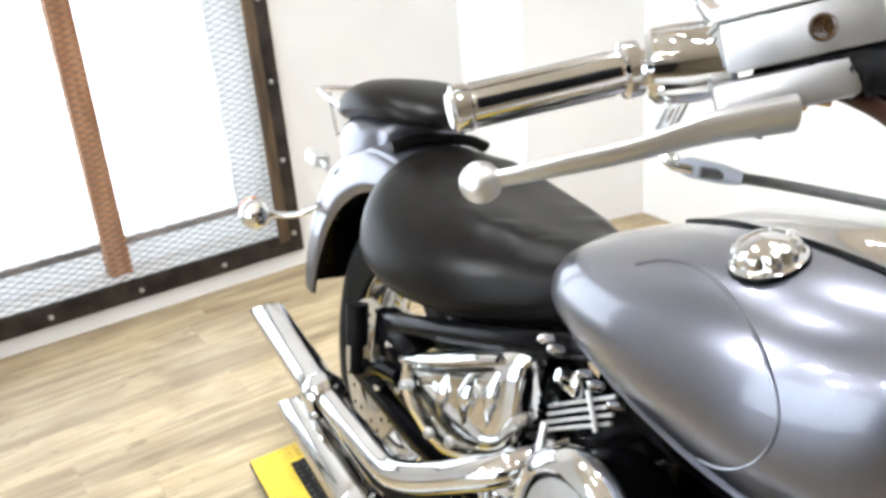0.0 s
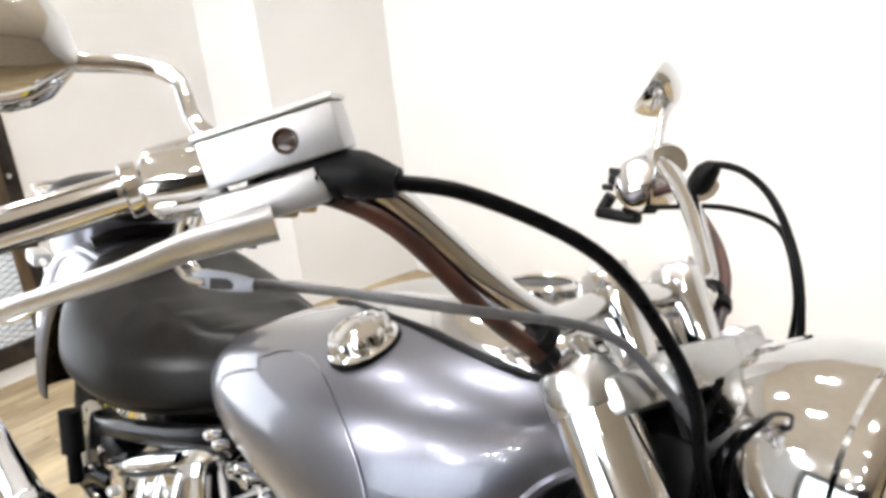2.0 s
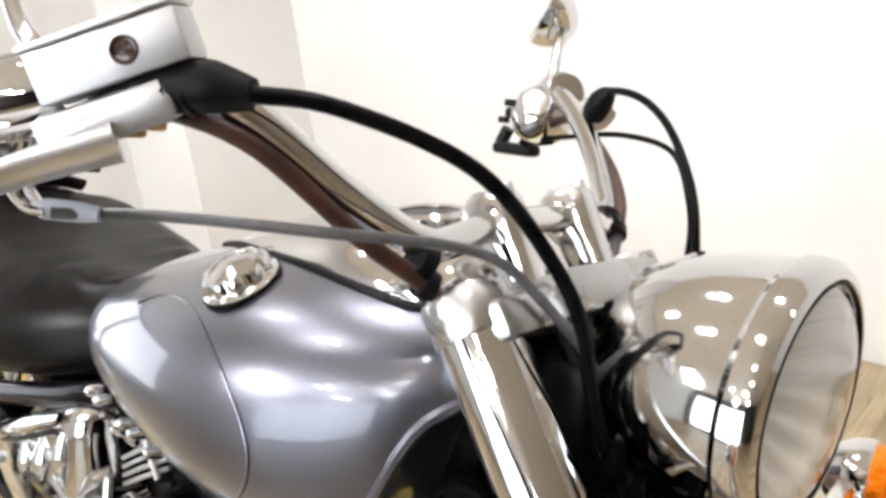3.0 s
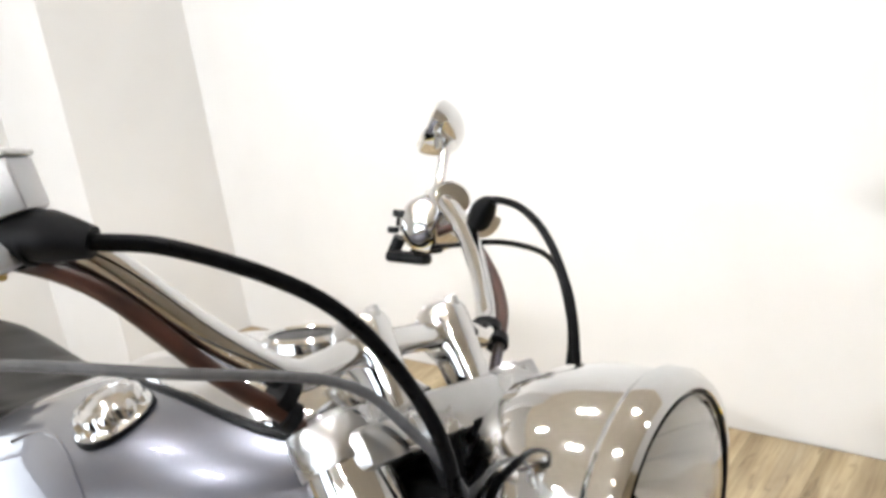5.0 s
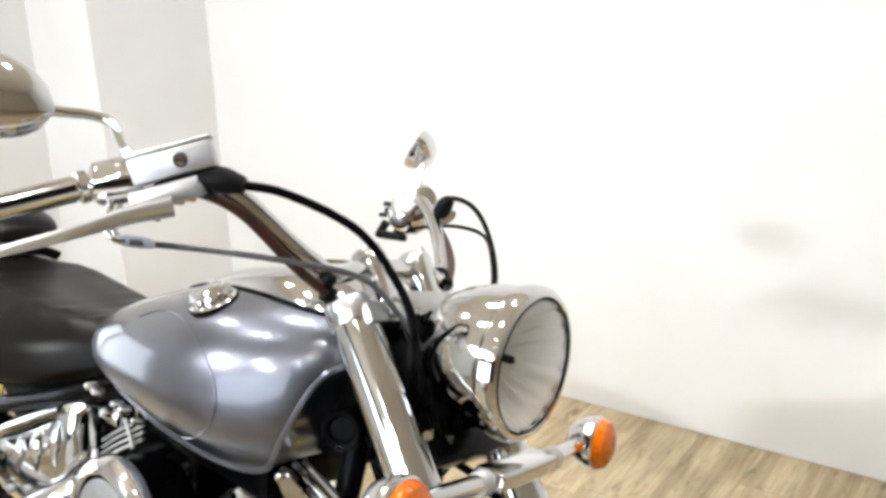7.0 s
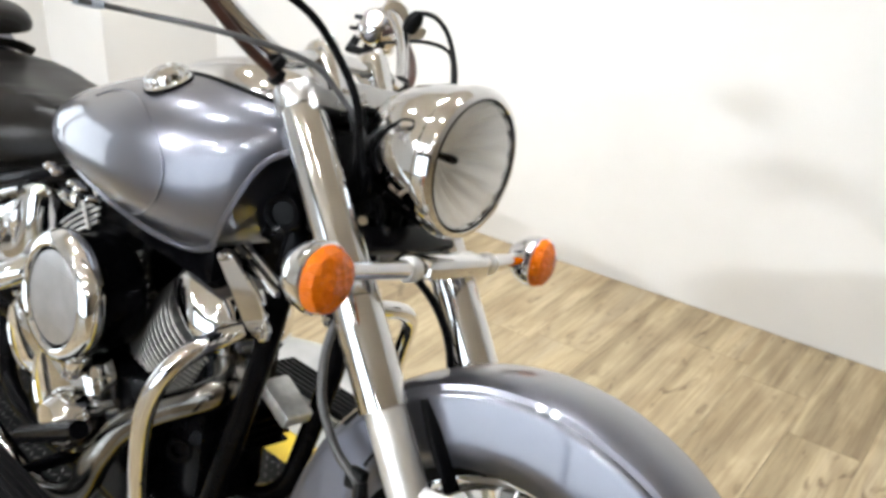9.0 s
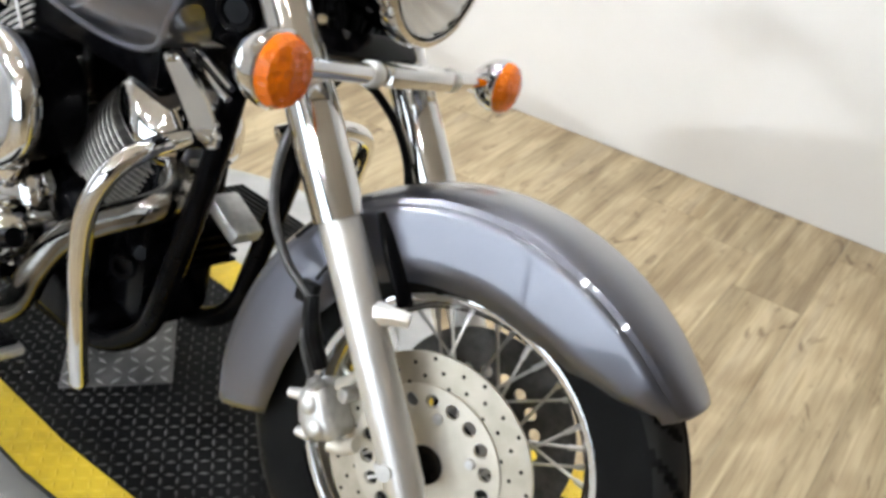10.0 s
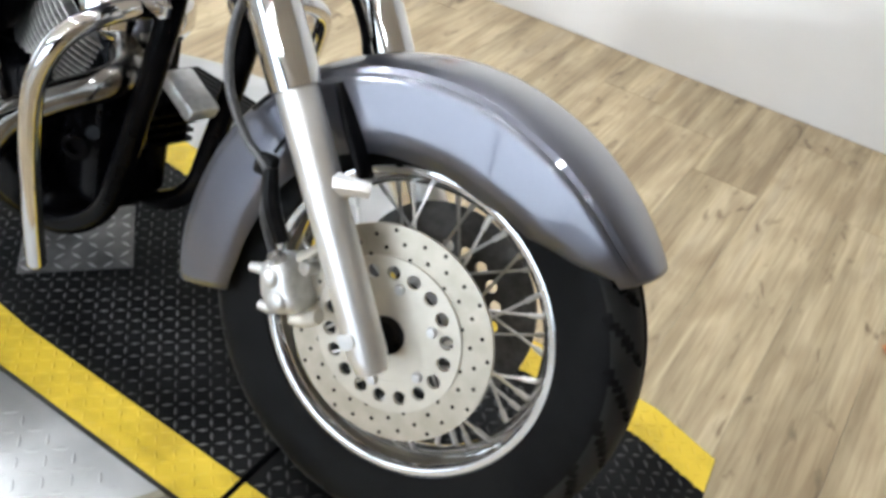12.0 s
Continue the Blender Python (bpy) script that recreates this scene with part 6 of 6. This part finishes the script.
# chrome side cover below the saddle
SID = [(-1.03, 0.04, 0.525, 0.625, 2.8), (-1.042, 0.064, 0.49, 0.646, 4.0), (-1.08, 0.075, 0.452, 0.636, 5.0), (-1.16, 0.078, 0.402, 0.6, 5.0), (-1.23, 0.078, 0.38, 0.566, 5.0), (-1.31, 0.075, 0.384, 0.528, 4.6), (-1.38, 0.067, 0.402, 0.494, 3.8), (-1.41, 0.052, 0.422, 0.478, 3.2), (-1.42, 0.03, 0.438, 0.466, 2.8)]
bm = loft(SID, 4, 40, 0.5)
bmesh.ops.translate(bm, verts=bm.verts, vec=(0, -0.1, 0))
side = part("side_cover", bm, CHROME, bike, "chrome side cover below the saddle", MAIN, smooth=60)
bm = B()
tube(bm, [(-1.405, -0.152, 0.468), (-1.37, -0.17, 0.484), (-1.25, -0.182, 0.54), (-1.14, -0.182, 0.594), (-1.07, -0.174, 0.626)], [0.007, 0.011, 0.013, 0.013, 0.009], 14, 6, flat=0.55)
part("cover_rail", bm, CHROME, side, "chrome bead along the top of the cover", MAIN)
# thin black line laid on the chrome as the shade of the crease
bm = B()
tube(bm, [(-1.39, -0.16, 0.456), (-1.25, -0.1785, 0.52), (-1.14, -0.1785, 0.574), (-1.08, -0.17, 0.604)], 0.004, 8, 5)
part("crease_shade", bm, BLACK, side, "black line painting the shaded crease below the bead", MAIN)
for x, r in ((-1.2, 0.016), (-1.13, 0.02), (-1.07, 0.013)):
    bm = B()
    z = 0.54 + (x + 1.25) * 0.47
    tube(bm, [(x, -0.168, z - 0.02), (x - 0.004, -0.174, z - 0.06), (x - 0.01, -0.168, z - 0.11)], [r * 0.5, r, r * 0.5], 12, 5)
    part("cover_rib", bm, CHROME, side, "rounded upright rib on the chrome cover", MAIN)
for x, z in ((-1.105, 0.56), (-1.345, 0.447), (-1.17, 0.44), (-1.24, 0.415)):
    bm = B()
    lathe(bm, [(0.0, 0.006), (0.006, 0.0055), (0.009, 0.002), (0.009, -0.01)], facing((x, -0.178, z), (0, -1, 0)), 16)
    part("cover_bolt", bm, BOLT, side, "", MAIN)
# exhaust
bm = B()
tube(bm, [(-0.575, -0.045, 0.475), (-0.54, -0.07, 0.464), (-0.54, -0.1, 0.447), (-0.615, -0.135, 0.393), (-0.665, -0.165, 0.345), (-0.69, -0.19, 0.285), (-0.715, -0.205, 0.215), (-0.79, -0.225, 0.17), (-0.9, -0.24, 0.185), (-1.08, -0.262, 0.255), (-1.26, -0.27, 0.292)], 0.025, 20, 6)
part("exhaust_pipe", bm, DIM_CHROME, bike, "front header pipe in chrome darkened for its dark reflections", MAIN)
bm = B()
tube(bm, [(-0.985, -0.1, 0.52), (-1.0, -0.19, 0.497), (-1.085, -0.232, 0.44), (-1.145, -0.256, 0.408), (-1.2, -0.262, 0.391), (-1.32, -0.262, 0.38), (-1.52, -0.262, 0.366)], 0.024, 20, 6)
part("exhaust_pipe", bm, CHROME, bike, "chrome rear header pipe", MAIN)


def muffler(a, b, r):
    a, b = Vector(a), Vector(b)
    m0 = facing(a, b - a)
    L = (b - a).length
    bm = B()
    prof = [(0.026, -0.03), (0.034, 0.0), (r, 0.06), (r, L * 0.8)]
    lathe(bm, prof, m0, 32)
    bm.faces.ensure_lookup_table()
    for f in list(bm.faces):
        if len(f.verts) > 20 and (f.calc_center_median() - (m0 @ Vector((0, 0, L * 0.8)))).length < 0.01:
            bm.faces.remove(f)
    # slash-cut end with a rolled lip and a dark throat
    seg = 32
    rings = []
    for rr, base, cut in ((r, L * 0.8, 0.0), (r, L * 0.9, 0.05), (r * 0.97, L * 0.905, 0.052), (r * 0.9, L * 0.9, 0.05), (r * 0.88, L * 0.7, 0.0)):
        rings.append([m0 @ Vector((rr * math.cos(2 * math.pi * k / seg), rr * math.sin(2 * math.pi * k / seg), base + cut * SL(2 * math.pi * k / seg, m0))) for k in range(seg)])
    skin(bm, rings, caps=False)
    bmesh.ops.remove_doubles(bm, verts=bm.verts, dist=1e-5)
    o = part("muffler", bm, CHROME, bike, "long chrome slash-cut muffler", MAIN)
    bm = B()
    lathe(bm, [(r * 0.86, L * 0.7), (r * 0.86, L * 0.72), (0.0, L * 0.715)], m0, 24)
    part("muffler_core", bm, BLACK, o, "", MAIN)
    bm = B()
    lathe(bm, [(0.03, -0.03), (0.039, -0.022), (0.041, 0.0), (0.039, 0.012), (0.03, 0.016)], m0, 28)
    part("muffler_clamp", bm, CHROME, o, "", MAIN)


def SL(a, m0):
    """How far the cut end reaches: longest at the bottom of the pipe."""
    v = m0.to_3x3() @ Vector((math.cos(a), math.sin(a), 0))
    return -v.z


muffler((-1.49, -0.262, 0.366), (-1.895, -0.266, 0.378), 0.034)
muffler((-1.25, -0.272, 0.285), (-1.66, -0.274, 0.284), 0.035)

# engine guard on both sides
for s in (-1, 1):
    bm = B()
    q = lambda x, y, z: (x, -s * y, z) if s > 0 else (x, y, z)
    tube(bm, [q(-0.484, -0.06, 0.575), q(-0.468, -0.115, 0.588), q(-0.452, -0.19, 0.585), q(-0.458, -0.235, 0.555), q(-0.478, -0.25, 0.49), q(-0.49, -0.245, 0.4), q(-0.505, -0.225, 0.28), q(-0.52, -0.205, 0.185)], 0.0145, 16, 6)
    bmesh.ops.create_icosphere(bm, subdivisions=2, radius=0.0147, matrix=Matrix.Translation(q(-0.52, -0.205, 0.185)))
    guard = part("engine_guard", bm, CHROME, bike, "bent chrome engine guard bar", MAIN)
    bm = B()
    rim = ((-0.548, 0.676), (-0.538, 0.692), (-0.52, 0.694), (-0.5, 0.684), (-0.443, 0.653), (-0.424, 0.634), (-0.411, 0.61), (-0.413, 0.596), (-0.425, 0.59), (-0.451, 0.595), (-0.475, 0.612))
    skin(bm, [[q(x, y, z) for x, z in [(x0 * (1 - d) - 0.47 * d, z0 * (1 - d) + 0.645 * d) for x0, z0 in rim]] for y, d in ((-0.107, 0.0), (-0.113, 0.0), (-0.116, 0.06))])
    part("guard_bracket", bm, CHROME, bike, "pointed chrome guard bracket", MAIN, smooth=20)
    for x, z in ((-0.53, 0.683), (-0.425, 0.606)):
        bm = B()
        lathe(bm, [(0.0, 0.009), (0.005, 0.0085), (0.0075, 0.005), (0.008, -0.002)], facing(q(x, -0.116, z), (0, s if s < 0 else 1, 0)), 12)
        part("bracket_bolt", bm, CHROME, bike, m=MAIN)
# floorboards, brake pedal
for s in (-1, 1):
    x0, z0 = (-0.96, 0.185) if s < 0 else (-0.86, 0.275)
    bm = B()
    box(bm, x0, x0 + 0.35, s * 0.29 - 0.05, s * 0.29 + 0.05, z0, z0 + 0.015, 0.006)
    fb = part("floorboard", bm, CAST, bike, "rider's floorboard", MAIN)
    bm = B()
    box(bm, x0 + 0.01, x0 + 0.34, s * 0.29 - 0.043, s * 0.29 + 0.043, z0 + 0.0155, z0 + 0.024, 0.004)
    part("rubber_mat", bm, RUBBER, fb, "ribbed black rubber mat", MAIN, smooth=0)
    for k in range(6):
        bm = B()
        yy = s * 0.29 - 0.036 + 0.0144 * k
        box(bm, x0 + 0.02, x0 + 0.33, yy - 0.0035, yy + 0.0035, z0 + 0.0235, z0 + 0.028, 0.001)
        part("mat_rib", bm, RUBBER, fb, "", MAIN, smooth=0)
    bm = B()
    tube(bm, [(x0 + 0.12, s * 0.13, z0 + 0.015), (x0 + 0.12, s * 0.26, z0 + 0.005)], 0.012, 10, 2, smooth=False)
    part("board_bracket", bm, BLACK, bike, m=MAIN)
bm = B()
box(bm, -0.85, -0.79, 0.27, 0.33, 0.2, 0.26, 0.01)
part("shift_linkage_cover", bm, CHROME, bike, "chrome linkage cover under the left floorboard", MAIN)
bm = B()
tube(bm, [(-0.93, -0.2, 0.2), (-0.86, -0.24, 0.25), (-0.82, -0.25, 0.275)], 0.01, 10, 4)
tube(bm, [(-0.83, -0.25, 0.268), (-0.65, -0.25, 0.37)], [0.017, 0.016], 12, 2, smooth=False)
part("brake_pedal", bm, BLACK, bike, "black rear brake pedal", MAIN)
# clutter in front of and below the engine
bm = B()
box(bm, -0.74, -0.68, -0.06, 0.06, 0.22, 0.34, 0.02)
lathe(bm, [(0.0, 0.018), (0.012, 0.018), (0.013, 0.028), (0.022, 0.028), (0.028, 0.015), (0.028, -0.03)], facing((-0.64, -0.06, 0.3), (0.6, -1, 0)), 20)
lathe(bm, [(0.0, 0.03), (0.022, 0.028), (0.026, 0.015), (0.026, -0.03)], facing((-0.7, -0.1, 0.25), (0.4, -1, 0)), 20)
lathe(bm, [(0.0, 0.012), (0.013, 0.011), (0.016, 0.004), (0.016, -0.03)], facing((-0.605, -0.062, 0.332), (0.5, -1, 0.2)), 16)
part("oil_filter_housing", bm, BLACK, bike, "cast filter housing below the frame", MAIN)
bm = B()
tube(bm, [(-0.93, 0.14, 0.17), (-0.9, 0.2, 0.1), (-0.84, 0.27, 0.03)], 0.012, 12, 3)
bmesh.ops.create_cube(bm, size=0.04, matrix=Matrix.Translation((-0.835, 0.275, 0.03)))
part("side_stand", bm, BLACK, bike, "black side stand resting on a pad", MAIN)

# ---- floor planks ----
PW, PL = 0.182, 1.22
PLANKS = {}


def plank_mesh(n):
    """A plank n centimetres long, centred."""
    if n not in PLANKS:
        h = n / 200
        PLANKS[n] = mesh_of("plank", box(B(), -PW / 2 + 0.0004, PW / 2 - 0.0004, -h + 0.0003, h - 0.0003, -0.006, 0.0, 0.0005, None, 1), PLANK, 0)
    return PLANKS[n]


rng = random.Random(4)
x = WALL_W + PW / 2
while x < XE - PW / 2:
    top = WALL_N - 0.002
    n = rng.randrange(10, int(PL * 100))
    while top > YS + 0.05:
        n = min(n, int((top - YS) * 100))
        put("plank", plank_mesh(n), FLOOR_OB, pose(x, top - n / 200, FLOOR + rng.uniform(-0.0003, 0.0003)))
        top -= n / 100
        n = int(PL * 100)
    x += PW
# a dry leaf on the floor
bm = B()
rows = []
for i in range(9):
    t = i / 8
    w = 0.016 * math.sin(math.pi * (0.06 + 0.9 * t)) * (1 + 0.25 * math.sin(9 * t))
    x = -0.028 + 0.056 * t
    z = 0.003 + 0.008 * (t - 0.4) ** 2 * 4
    rows.append([(x, -w, z + 0.004), (x, 0, z), (x, w, z + 0.005), (x, w, z + 0.0056), (x, 0, z + 0.0007), (x, -w, z + 0.0046)])
skin(bm, rows)
solid("dry_leaf", bm, DRY_LEAF, "small curled orange-brown dry leaf on the floor", "leaf", pose(0.628, 0.99, FLOOR, 0, 0, 70))
